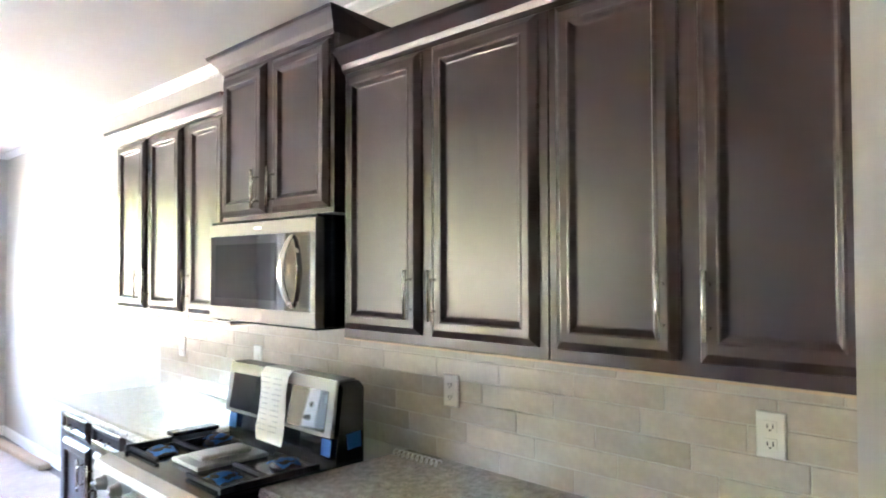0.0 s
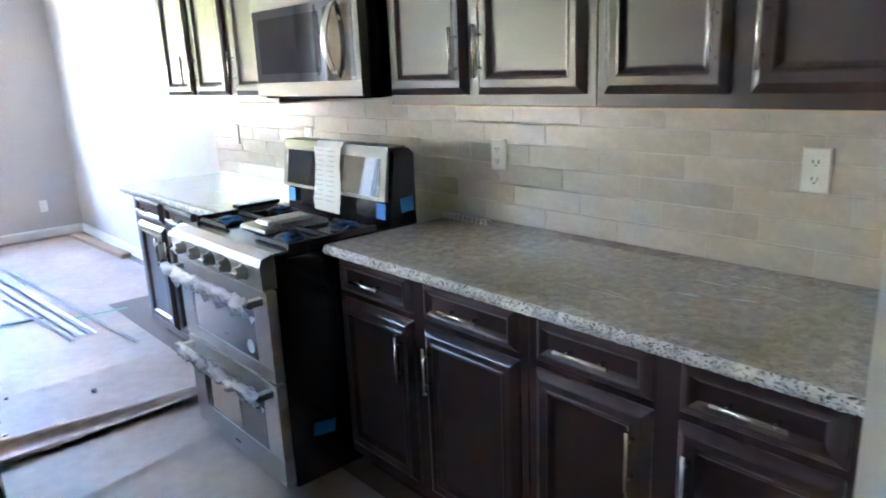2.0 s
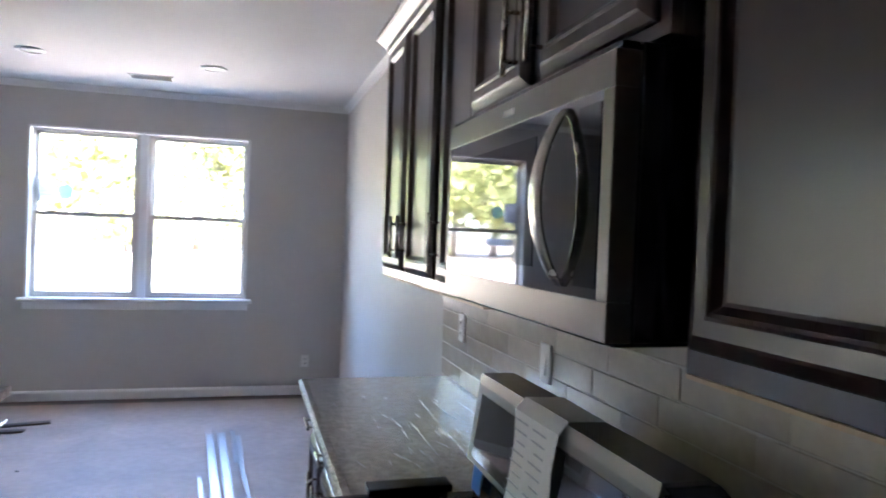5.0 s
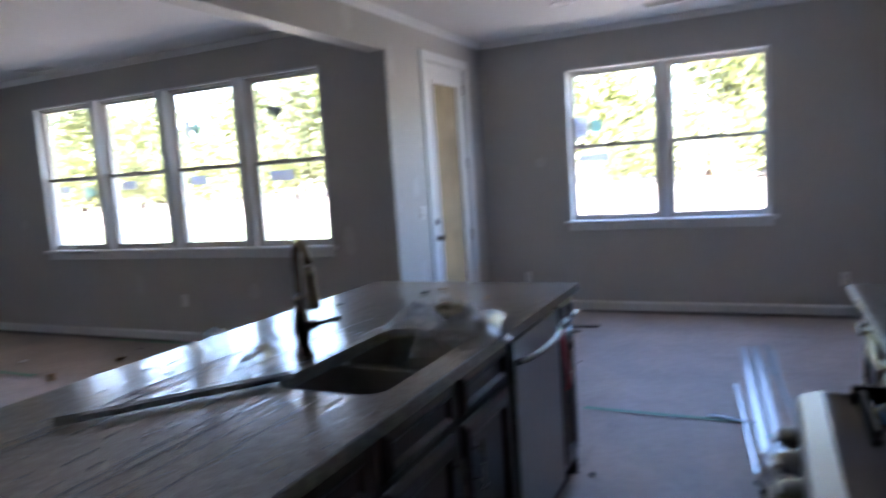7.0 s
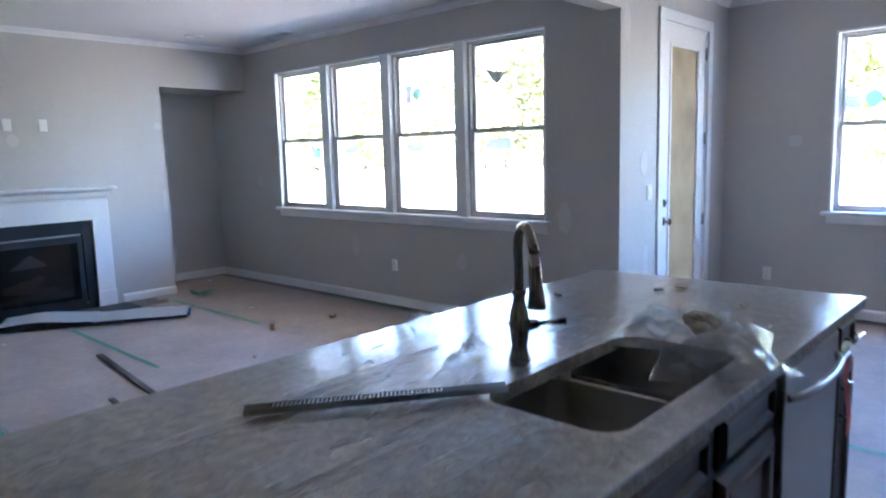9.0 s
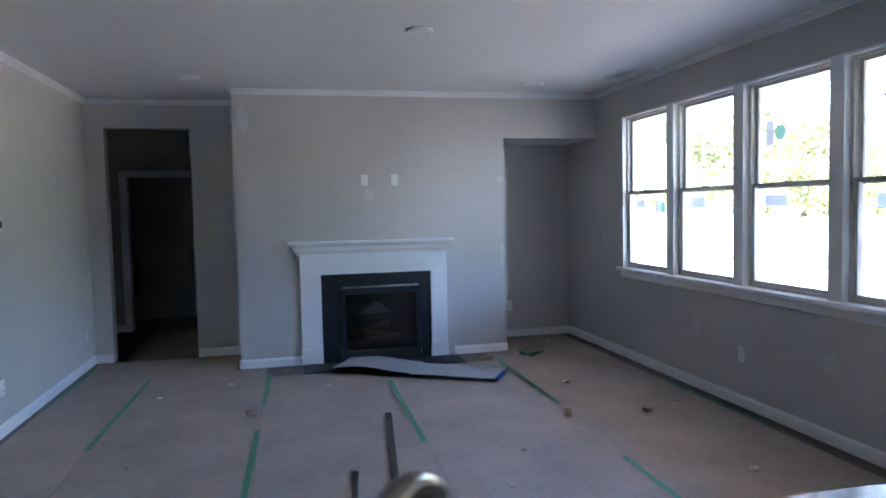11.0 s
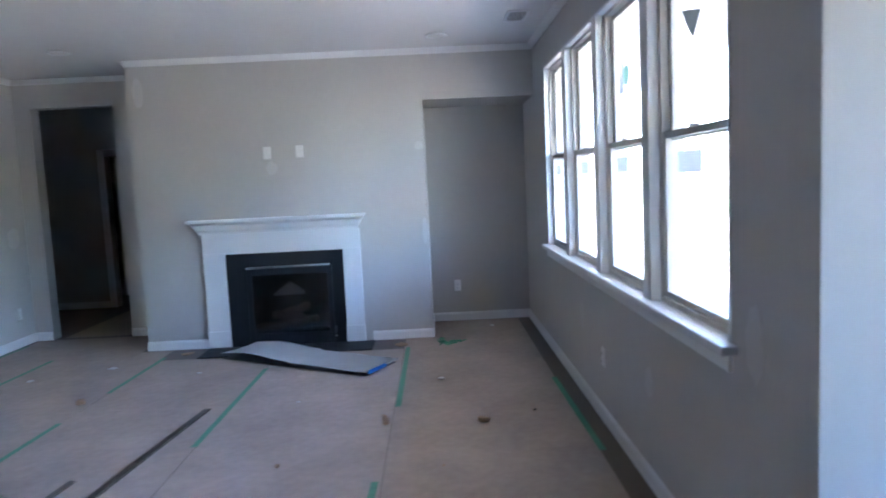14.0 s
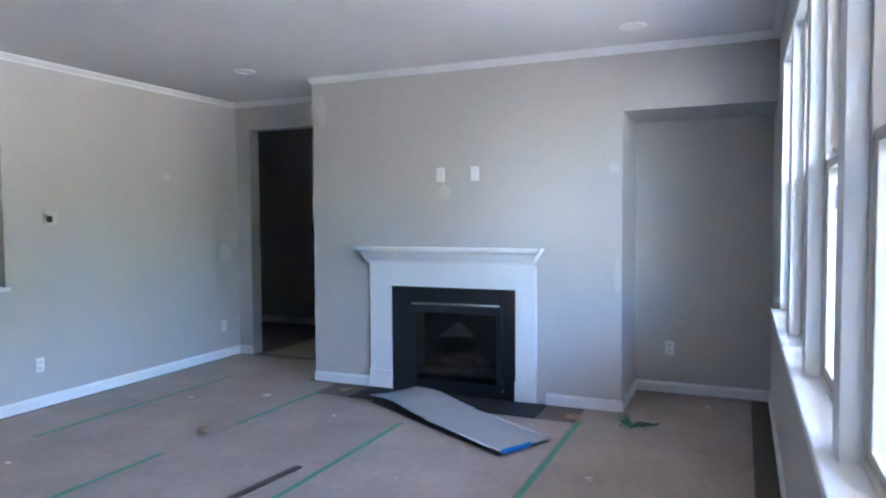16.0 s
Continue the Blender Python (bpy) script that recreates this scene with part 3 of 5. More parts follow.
def lower(y0, y1, fronts, m=None, label="espresso-stained base cabinet with raised-panel doors"):
    """A base unit from y0 to y1; fronts: (a, b, side of the pull) in the run's own y."""
    yc = (y0 + y1) / 2
    ds = [(a - yc, b - yc, 0.145, 0.728, "v", (b - yc - 0.038) if s > 0 else (a - yc + 0.038), 0.60) for a, b, s in fronts]
    dr = [(a - yc, b - yc, 0.750, 0.876, "h", (a + b) / 2 - yc, 0.812) for a, b, s in fronts]
    return cabinet("base_cabinet", label, m or pose(0, yc, 0), y1 - y0, 0.595, 0, 0.885, ds, dr, toe=0.10, group="kitchen base cabinets")


def upper(y0, y1, fronts, z0, z1, dz0, dz1, depth, hz):
    yc = (y0 + y1) / 2
    ds = [(a - yc, b - yc, dz0, dz1, "v", (b - yc - 0.028) if s > 0 else (a - yc + 0.032), hz) for a, b, s in fronts]
    c = cabinet("wall_cabinet", "espresso-stained wall cabinet with tall raised-panel doors", pose(0, yc, 0), y1 - y0, depth, z0, z1, ds, [], group="kitchen wall cabinets")
    return c


lower(-0.888, -0.006, [(-0.862, -0.474, 1), (-0.416, -0.022, -1)])
lower(-1.71, -0.891, [(-1.66, -1.327, 1), (-1.264, -0.922, -1)])
lower(1.20, 2.125, [(1.225, 1.60, 1), (1.665, 2.04, -1)])
lower(0.80, 1.197, [(0.825, 1.165, 1)])
upper(-0.895, -0.012, [(-0.866, -0.462, 1), (-0.414, -0.030, -1)], 1.378, 2.35, 1.412, 2.315, 0.32, 1.54)
upper(-1.71, -0.898, [(-1.65, -1.310, 1), (-1.262, -0.925, -1)], 1.378, 2.35, 1.412, 2.315, 0.32, 1.54)
upper(1.205, 2.115, [(1.265, 1.635, 1), (1.690, 2.055, -1)], 1.378, 2.35, 1.412, 2.315, 0.32, 1.54)
upper(0.80, 1.202, [(0.84, 1.185, 1)], 1.378, 2.35, 1.412, 2.315, 0.32, 1.54)
upper(-0.010, 0.790, [(0.012, 0.376, 1), (0.432, 0.770, -1)], 1.822, 2.48, 1.842, 2.445, 0.365, 1.94)


def cornice(name, x, y0, y1, z, ends):
    """Stepped crown on top of wall cabinets, front run and returned ends."""
    bm = bmesh.new()
    o = [(0.0, z), (x, z), (x - 0.012, z + 0.012), (x - 0.018, z + 0.030), (x - 0.045, z + 0.062), (x - 0.055, z + 0.068), (x - 0.055, z + 0.080), (0.0, z + 0.080)]
    lo, hi = [], []
    for u, v in o:
        out = max(0.0, x - u) if u < 0 else 0.0
        lo.append(bm.verts.new((u, y0 - (out if ends[0] else 0), v)))
        hi.append(bm.verts.new((u, y1 + (out if ends[1] else 0), v)))
    n = len(o)
    for k in range(n):
        bm.faces.new((lo[k], lo[(k + 1) % n], hi[(k + 1) % n], hi[k]))
    bm.faces.new(lo[::-1]), bm.faces.new(hi)
    solid(name, bm, ESPRESSO, "dark stained stepped crown moulding on the wall cabinets", "moulding")


cornice("cabinet_crown", -0.322, -1.71, -0.012, 2.318, (0, 0))
cornice("cabinet_crown", -0.322, 0.80, 2.115, 2.318, (0, 1))
cornice("cabinet_crown", -0.367, -0.008, 0.788, 2.462, (1, 1))
solid("light_rail", box(-0.32, 0.0, 0.80, 2.115, 1.371, 1.377), MAPLE, "pale maple underside of the wall cabinets", "panel")
solid("light_rail", box(-0.32, 0.0, -1.71, -0.012, 1.371, 1.377), MAPLE, "pale maple underside of the wall cabinets", "panel")


def rough_edge(bm, p, q, z0, z1, out, seed):
    """Chiselled stone edge from p to q, standing out by an uneven amount."""
    p, q = Vector((*p, 0)), Vector((*q, 0))
    n, rows = max(4, int((q - p).length / 0.012)), 5
    d = (q - p).normalized()
    nrm = Vector((d.y, -d.x, 0)) * out
    g = []
    for i in range(n + 1):
        b = p.lerp(q, i / n)
        col = []
        for j in range(rows + 1):
            z = z1 + (z0 - z1) * j / rows
            k = 0.003 + 0.009 * math.sin(math.pi * (j + 0.4) / (rows + 0.8)) + 0.006 * noise.noise((b.x * 45 + seed, b.y * 45, z * 60))
            col.append(bm.verts.new((b + nrm * (k if 0 < j else 0.0)).to_2d().to_3d() + Vector((0, 0, z + (0.0 if j in (0, rows) else 0.002 * noise.noise((b.x * 60, b.y * 60, seed)))))))
        g.append(col)
    for i in range(n):
        for j in range(rows):
            bm.faces.new((g[i][j], g[i + 1][j], g[i + 1][j + 1], g[i][j + 1]))
    return bm


def counter(name, x0, x1, y0, y1, label, edges, holes=()):
    c = thing(name, label, "countertop", pose((x0 + x1) / 2, (y0 + y1) / 2, 0.888))
    cx, cy = (x0 + x1) / 2, (y0 + y1) / 2
    bm = bmesh.new()
    us = sorted({x0, x1, *[h[0] for h in holes], *[h[1] for h in holes]})
    for a, b in zip(us, us[1:]):
        y = y0
        for h in [*[h for h in holes if h[0] <= a and h[1] >= b], (0, 0, y1, y1)]:
            bx(bm, a - cx, b - cx, y - cy, h[2] - cy, 0, 0.034)
            y = h[3]
    bmesh.ops.remove_doubles(bm, verts=bm.verts, dist=1e-5)
    part("slab", bm, GRANITE, c)
    bm = bmesh.new()
    for k, (p, q) in enumerate(edges):
        rough_edge(bm, (p[0] - cx, p[1] - cy), (q[0] - cx, q[1] - cy), 0.001, 0.0335, 1, k * 7.3 + x0)
    part("chiselled_edge", bm, GRANITE_EDGE, c, "rough chiselled granite edge")
    return c


counter("countertop", -0.648, -0.004, -1.71, -0.012, "speckled taupe granite counter with a chiselled edge", [((-0.648, -0.012), (-0.648, -1.71)), ((-0.01, -0.012), (-0.648, -0.012))])
counter("countertop", -0.648, -0.004, 0.80, 2.15, "speckled granite counter under dusty clear film", [((-0.648, 2.15), (-0.648, 0.80)), ((-0.01, 2.15), (-0.648, 2.15))])

# backsplash
structure("backsplash", box(-0.006, 0.0, -1.71, 2.235, 0.86, 1.405), GROUT, "beige brick-pattern tile backsplash with pale grout", "backsplash")

# ---- microwave ----
mw = thing("microwave", "stainless over-range microwave with a dark glass door", "microwave", pose(0, 0.403, 1.412))
part("body", box(-0.385, -0.008, -0.385, 0.385, 0.0, 0.405, bevel=0.004), BLACK, mw)
bm = bmesh.new()
for a in ((-0.385, 0.385, 0.342, 0.392), (-0.385, 0.385, 0.0, 0.055), (-0.385, -0.355, 0.055, 0.342), (0.374, 0.385, 0.055, 0.342)):
    bx(bm, -0.425, -0.386, a[0], a[1], a[2], a[3], bevel=0.002)
# frame dimmed by colour, in place of its back-lit shade
part("door_frame", bm, STEEL_DIMMED, mw, "brushed stainless frame")
part("door_glass", box(-0.4235, -0.388, -0.355, 0.374, 0.055, 0.342), BLACK_GLASS, mw, "dark mirror-like glass")
part("door_window", box(-0.4252, -0.4238, -0.13, 0.335, 0.090, 0.308), WINDOW_MESH, mw, "dark perforated window behind the glass")
part("control_strip", box(-0.4250, -0.4238, -0.350, -0.285, 0.070, 0.328), WINDOW_MESH, mw, "dark touch control strip")
part("top_vent", box(-0.415, -0.386, -0.38, 0.38, 0.394, 0.405, bevel=0.002), BLACK, mw, "black vent slot above the door")
bm = bmesh.new()
rings = []
for k in range(19):
    a = k / 18
    o = 0.040 * math.sin(math.pi * a) ** 0.7
    hw2 = 0.010 + 0.009 * math.sin(math.pi * a)
    c = Vector((-0.4245 - o, -0.243 + 0.016 * math.sin(math.pi * a), 0.066 + 0.268 * a))
    rings.append([bm.verts.new(c + Vector((0.008 * math.sin(q), hw2 * math.cos(q), 0))) for q in (2 * math.pi * m / 12 for m in range(12))])
for a, b in zip(rings, rings[1:]):
    for k in range(12):
        bm.faces.new((a[k], a[(k + 1) % 12], b[(k + 1) % 12], b[k])).smooth = True
bm.faces.new(rings[0][::-1]), bm.faces.new(rings[-1])
part("handle", bm, NICKEL, mw, "broad bowed satin handle")
part("emblem", box(-0.4275, -0.4255, -0.03, 0.02, 0.362, 0.374, bevel=0.0008), WHITE_PLASTIC, mw, "small pale maker's badge")
part("vent_panel", box(-0.40, -0.05, -0.36, 0.36, -0.010, -0.001, bevel=0.003), BLACK, mw)

# ---- range ----
rg = thing("range", "stainless double-oven gas range still taped and wrapped", "stove", pose(0, 0.387, 0))
part("body", box(-0.837, -0.21, -0.378, 0.378, 0.04, 0.90, bevel=0.004), BLACK, rg, "black enamel sides")
part("cooktop", box(-0.837, -0.30, -0.380, 0.380, 0.902, 0.922, bevel=0.006), BLACK, rg)
bm = bmesh.new()
prism(bm, [(-0.345, 0.90), (-0.31, 1.195), (-0.325, 1.215), (-0.24, 1.215), (-0.215, 1.19), (-0.215, 0.90)], "y", -0.378, 0.378)
part("backguard", bm, BLACK, rg)
bm = bmesh.new()
prism(bm, [(-0.362, 1.02), (-0.336, 1.198), (-0.330, 1.222), (-0.250, 1.222), (-0.250, 1.217), (-0.326, 1.205), (-0.346, 1.02)], "y", -0.372, 0.372)
# panel steel darkened by colour to hold its reflections down
bg = part("control_panel", bm, STEEL_DIMMED, rg, "slanted stainless control panel")
for a, b in ((-0.335, -0.02), (0.02, 0.335)):
    bm = bmesh.new()
    prism(bm, [(-0.3635, 1.035), (-0.3415, 1.180), (-0.3385, 1.180), (-0.3605, 1.035)], "y", a, b)
    part("display_glass", bm, BLACK_GLASS, bg)
bm = bmesh.new()
prism(bm, [(-0.837, 0.925), (-0.883, 0.912), (-0.893, 0.885), (-0.889, 0.805), (-0.837, 0.805)], "y", -0.378, 0.378)
part("front_rail", bm, STEEL, rg, "stainless knob rail")
for k in range(5):
    kb = bmesh.new()
    lathe(kb, [(0.029, 0), (0.029, 0.006), (0.023, 0.010), (0.0215, 0.034), (0.017, 0.038)], sides=20)
    bx(kb, -0.005, 0.005, -0.022, 0.022, 0.034, 0.046, bevel=0.002)
    part("knob", kb, STEEL, rg, m=pose(-0.89, -0.26 + 0.13 * k, 0.852, 0, -90, 0))


def oven_door(z0, z1, wz0, wz1):
    bm = bmesh.new()
    for a in ((-0.376, 0.376, wz1, z1), (-0.376, 0.376, z0, wz0), (-0.376, -0.27, wz0, wz1), (0.27, 0.376, wz0, wz1)):
        bx(bm, -0.879, -0.839, a[0], a[1], a[2], a[3], bevel=0.002)
    d = part("oven_door", bm, STEEL, rg, "brushed stainless oven door")
    part("oven_glass", box(-0.875, -0.843, -0.27, 0.27, wz0, wz1), BLACK_GLASS, d)
    bm = bmesh.new()
    zh = z1 - 0.035
    tube(bm, [(-0.93, -0.355, zh), (-0.93, 0.355, zh)], 0.013)
    for s in (-0.335, 0.335):
        bx(bm, -0.932, -0.877, s - 0.016, s + 0.016, zh - 0.013, zh + 0.013, bevel=0.004)
    part("handle", bm, STEEL, d, "stainless bar handle")
    bm = sheet(60, 14, 0.70, 0.17, lambda x, y: 0.024 * noise.noise((x * 20, y * 30, z0 * 9)) + 0.016 * noise.noise((x * 52, y * 60, 2)))
    for v in bm.verts:
        a = v.co.y / 0.085 * 2.3
        r = 0.026 + v.co.z * 0.9
        v.co = (-0.93 - math.cos(a) * r, v.co.x, zh - math.sin(a) * r - (abs(a) > 1.6) * (0.03 + 0.03 * noise.noise((v.co.x * 18, 0, 0))))
    part("wrapping", bm, WRAP, d, "crinkled clear plastic wrap")
    return d


oven_door(0.465, 0.795, 0.515, 0.715)
dn = oven_door(0.06, 0.455, 0.16, 0.365)
part("insert_card", box(-0.8785, -0.8755, -0.05, 0.20, 0.175, 0.335), PALE_CARD, dn, "pale cardboard sheet behind the glass")
bm = bmesh.new()
lathe(bm, [(0.026, 0), (0.026, 0.001)], sides=24)
part("sticker", bm, WHITE_PLASTIC, rg, "round white sticker", m=pose(-0.8758, -0.21, 0.56, 0, -90, 0))
part("emblem", box(-0.881, -0.8795, -0.02, 0.02, 0.095, 0.105), DARK_SLOT, rg)
for u, v in ((-0.70, -0.24), (-0.70, 0.24), (-0.46, -0.24), (-0.46, 0.24)):
    bm = bmesh.new()
    lathe(bm, [(0.055, 0), (0.055, 0.008), (0.045, 0.014), (0.040, 0.022), (0.012, 0.024)], sides=24)
    b = part("burner", bm, IRON, rg, "cast burner cap", m=pose(u, v, 0.922))
    part("tape", sheet(8, 8, 0.088, 0.11, lambda x, y: 0.026 + 0.010 * noise.noise((x * 40 + u * 9, y * 40 + v * 9, 0)) - 8 * (x * x + y * y) * 0.5, thick=0.001), BLUE_TAPE, b, "blue masking tape")
bm = box(-0.72, -0.44, -0.10, 0.10, 0.924, 0.940, bevel=0.005)
bx(bm, -0.68, -0.48, -0.05, 0.05, 0.940, 0.958, bevel=0.008)
part("griddle_burner", bm, STEEL, rg, "steel centre burner plate")
for s in (-1, 1):
    bm = bmesh.new()
    for u in (-0.77, -0.60, -0.43):
        bx(bm, u, u + 0.014, s * 0.24 - 0.12, s * 0.24 + 0.12, 0.926, 0.938)
    bx(bm, -0.78, -0.41, s * 0.37 - 0.007, s * 0.37 + 0.007, 0.924, 0.944)
    part("grate", bm, IRON, rg)
solid("packing_strip", box(-0.60, -0.40, 0.74, 0.80, 0.945, 0.962, bevel=0.003), BLACK, "black packing strip lying across stove and counter edge", "packaging", m=pose(0, 0, 0))
for x, y, z, rot, sx, sz in ((-0.805, 0.0075, 0.235, 8, 0.09, 0.05), (-0.36, 0.007, 1.0, -4, 0.06, 0.055)):
    part("tape", box(-sx / 2, sx / 2, -0.0008, 0.0008, -sz / 2, sz / 2), BLUE_TAPE, rg, "blue masking tape", m=pose(x + 0.10, -0.3800, z, 0, rot, 0))
for y in (0.33, -0.33):
    part("tape", box(-0.0012, 0.0, -0.028, 0.028, -0.03, 0.03), BLUE_TAPE, rg, "blue masking tape", m=pose(-0.349, y, 0.98, 0, 5, 0))
bm = bmesh.new()
pw = 0.095
cols = [(-0.245, 1.224), (-0.326, 1.227), (-0.344, 1.205), (-0.352, 1.14), (-0.362, 1.06), (-0.372, 0.985), (-0.376, 0.945)]
ga = [[bm.verts.new((u + 0.004 * math.sin(k * 2 + s), s * pw - 0.002 * k, v)) for s in (-1, -0.3, 0.4, 1)] for k, (u, v) in enumerate(cols)]
for a, b in zip(ga, ga[1:]):
    for k in range(3):
        bm.faces.new((a[k], a[k + 1], b[k + 1], b[k]))
note = solid("instruction_sheet", bm, PAPER, "white printed instruction sheet draped over the stove's control panel", "paper", m=pose(-0.004, 0.40, 0.0))
for k in range(11):
    z = 1.19 - k * 0.02
    u = -0.349 - (1.19 - z) * 0.13
    for s in (-0.07, 0.012):
        part("print_line", box(u - 0.006, u - 0.004, s, s + 0.058 - 0.02 * (k % 3 == 2), z, z + 0.003), PRINT, note)


# ---- outlets and switches ----
def plate(x, y, z, rz, kind, label):
    """A wall plate facing local -x."""
    p = thing(kind, label, "wall plate", pose(x, y, z, 0, 0, rz), "wall plates")
    part("cover", panel_front(bmesh.new(), -0.036, 0.036, -0.058, 0.058, 0.0, ((0, 0), (0, 0.004), (0.004, 0.007), (0.012, 0.0075))), WHITE_PLASTIC, p)
    if kind == "power_outlet":
        for s in (-0.022, 0.022):
            o = part("socket", box(-0.0105, -0.0075, -0.016, 0.016, s - 0.014, s + 0.014, bevel=0.001), WHITE_PLASTIC, p)
            bm = box(-0.0118, -0.0102, -0.008, -0.0055, s - 0.004, s + 0.007)
            bx(bm, -0.0118, -0.0102, 0.0055, 0.008, s - 0.004, s + 0.006), bx(bm, -0.0118, -0.0102, -0.0025, 0.0025, s - 0.011, s - 0.007)
            part("slots", bm, DARK_SLOT, o)
    elif kind == "light_switch":
        bm = bmesh.new()
        prism(bm, [(-0.0075, -0.034), (-0.0145, -0.034), (-0.0085, 0.034), (-0.0075, 0.034)], "y", -0.017, 0.017)
        part("rocker", bm, WHITE_PLASTIC, p)
    return p


for y, z in ((-0.247, 1.178), (-1.352, 1.205)):
    plate(-0.013, y, z, 0, "power_outlet", "white double outlet on the tile backsplash")
plate(-0.013, 1.918, 1.170, 0, "power_outlet", "white outlet on the tile backsplash")
plate(-0.013, 1.084, 1.180, 0, "light_switch", "white rocker switch on the tile backsplash")
for x in (-3.19, -0.335):
    plate(x, YN, 0.32, -90 + 180, "power_outlet", "white outlet low on the nook wall")
plate(XD, 4.275, 1.135, 180, "light_switch", "white switch beside the glazed door")
plate(-6.07, YL, 0.40, 90, "power_outlet", "white outlet low under the windows")
plate(XB, 3.13, 0.38, 180, "power_outlet", "white outlet low in the niche")
for x in (-6.95, -9.05):
    plate(x, YS, 0.34, 270, "power_outlet", "white outlet low on the long wall")
for y in (1.365, 1.672):
    plate(XF, y, 1.845, 180, "blank_plate", "blank white plate above the mantel")

# ---- island ----
IX0, IX1, IY0, IY1 = -2.808, -1.732, -0.558, 2.132
SINK = (-2.18, -1.83, 0.485, 1.175)
isl = lambda y: pose(-2.378, y, 0, 0, 0, 180)


def island_unit(y0, y1, fronts):
    yc = (y0 + y1) / 2
    ds = [(-(b - yc), -(a - yc), 0.145, 0.728, "v", -((b - yc - 0.038) if s > 0 else (a - yc + 0.038)), 0.60) for a, b, s in fronts]
    dr = [(-(b - yc), -(a - yc), 0.750, 0.876, "h", -((a + b) / 2 - yc), 0.812) for a, b, s in fronts]
    c = cabinet("base_cabinet", "espresso-stained island cabinet with raised-panel doors", isl(yc), y1 - y0, 0.61, 0, 0.885, ds, dr, toe=0.10, group="island base cabinets")
    return c


# the sink unit is an open carcass, so the bowls hang in it
c = thing("sink_cabinet", "espresso-stained sink cabinet with two doors and false drawer fronts", "cabinet", isl(0.785))
for side in (-0.455, 0.437):
    part("side_panel", box(-0.61, 0, side, side + 0.018, 0.10, 0.885), ESPRESSO, c)
part("bottom_panel", box(-0.61, 0, -0.437, 0.437, 0.10, 0.12), ESPRESSO, c)
part("face_frame", box(-0.61, -0.59, -0.437, 0.437, 0.12, 0.885), ESPRESSO, c)
# same darkened wood paints the shade under the sink cabinet
part("toe_kick", box(-0.535, -0.02, -0.455, 0.455, 0, 0.10), ESPRESSO_SHADED, c)
for a, b, s in ((-0.417, -0.034, 1), (0.028, 0.413, -1)):
    d = part("door", panel_front(bmesh.new(), a, b, 0.145, 0.728, -0.611, DOOR_STEPS), ESPRESSO, c)
    pull(d, "v", b - 0.038 if s > 0 else a + 0.038, 0.60, -0.631, 0.155)
    part("drawer_front", panel_front(bmesh.new(), a, b, 0.750, 0.876, -0.611, DRAWER_STEPS), ESPRESSO, c)
island_unit(-0.53, 0.325, [(-0.505, -0.135, 1), (-0.075, 0.30, -1)])
island_unit(1.825, 2.10, [(1.845, 2.08, -1)])
# dishwasher
dw = thing("dishwasher", "stainless dishwasher with a bowed handle and red ribbon", "dishwasher", isl(1.532))
part("body", box(-0.57, 0, -0.285, 0.285, 0.10, 0.880), BLACK, dw)
part("kick_plate", box(-0.545, -0.02, -0.285, 0.285, 0.0, 0.10), BLACK, dw)
dd = part("door", box(-0.635, -0.572, -0.283, 0.283, 0.115, 0.868, bevel=0.006), STEEL, dw)
bm = tube(bmesh.new(), [(-0.635 - 0.045 * math.sin(math.pi * k / 12) ** 0.5, -0.26 + 0.52 * k / 12, 0.79) for k in range(13)], 0.012)
hd = part("handle", bm, STEEL, dd, "bowed stainless handle")
bm = sheet(3, 14, 0.055, 0.26, lambda x, y: 0.006 * math.sin(y * 20) + 0.004 * noise.noise((x * 30, y * 10, 3)))
for v in bm.verts:
    v.co = (-0.688 + v.co.z, -0.17 + v.co.x + (v.co.y - 0.17) * 0.08, 0.68 + v.co.y)
part("ribbon", bm, RED_TAPE, hd, "red ribbon tied to the handle")

solid("island_back_panel", box(-2.66, -2.382, IY0 + 0.035, IY1 - 0.035, 0.0, 0.885, bevel=0.003), TRIM, "white painted half wall behind the island cabinets", "panel")
solid("half_wall_end", box(-2.66, -2.272, -0.549, -0.5245, 0.0, 0.885, bevel=0.003), TRIM, "white painted end of the half wall behind the island", "panel")
solid("end_panel", box(-2.268, -1.768, -0.547, -0.532, 0.0, 0.885, bevel=0.002), ESPRESSO, "dark stained end panel of the island", "panel")
solid("end_panel", box(-2.378, -1.768, 2.102, 2.115, 0.0, 0.885, bevel=0.002), ESPRESSO, "dark stained end panel of the island", "panel")
counter("island_countertop", IX0, IX1, IY0, IY1, "speckled granite island top with a double sink cut-out",
        [((IX1, IY1), (IX1, IY0)), ((IX1, IY0), (IX0, IY0)), ((IX0, IY0), (IX0, IY1)), ((IX0, IY1), (IX1, IY1))], [SINK])

# rounded corners of the cut-out
top = bpy.data.objects["island_countertop"]
for cx, cy, sx, sy in ((SINK[0], SINK[2], 1, 1), (SINK[1], SINK[2], -1, 1), (SINK[0], SINK[3], 1, -1), (SINK[1], SINK[3], -1, -1)):
    r = 0.075
    o = [(0.0, 0.0)] + [(sx * (r - r * math.sin(a)), sy * (r - r * math.cos(a))) for a in (radians(9 * k) for k in range(11))]
    part("corner_fillet", prism(bmesh.new(), o, "z", 0.0005, 0.0335), GRANITE, top, m=pose(cx - (IX0 + IX1) / 2, cy - (IY0 + IY1) / 2, 0))

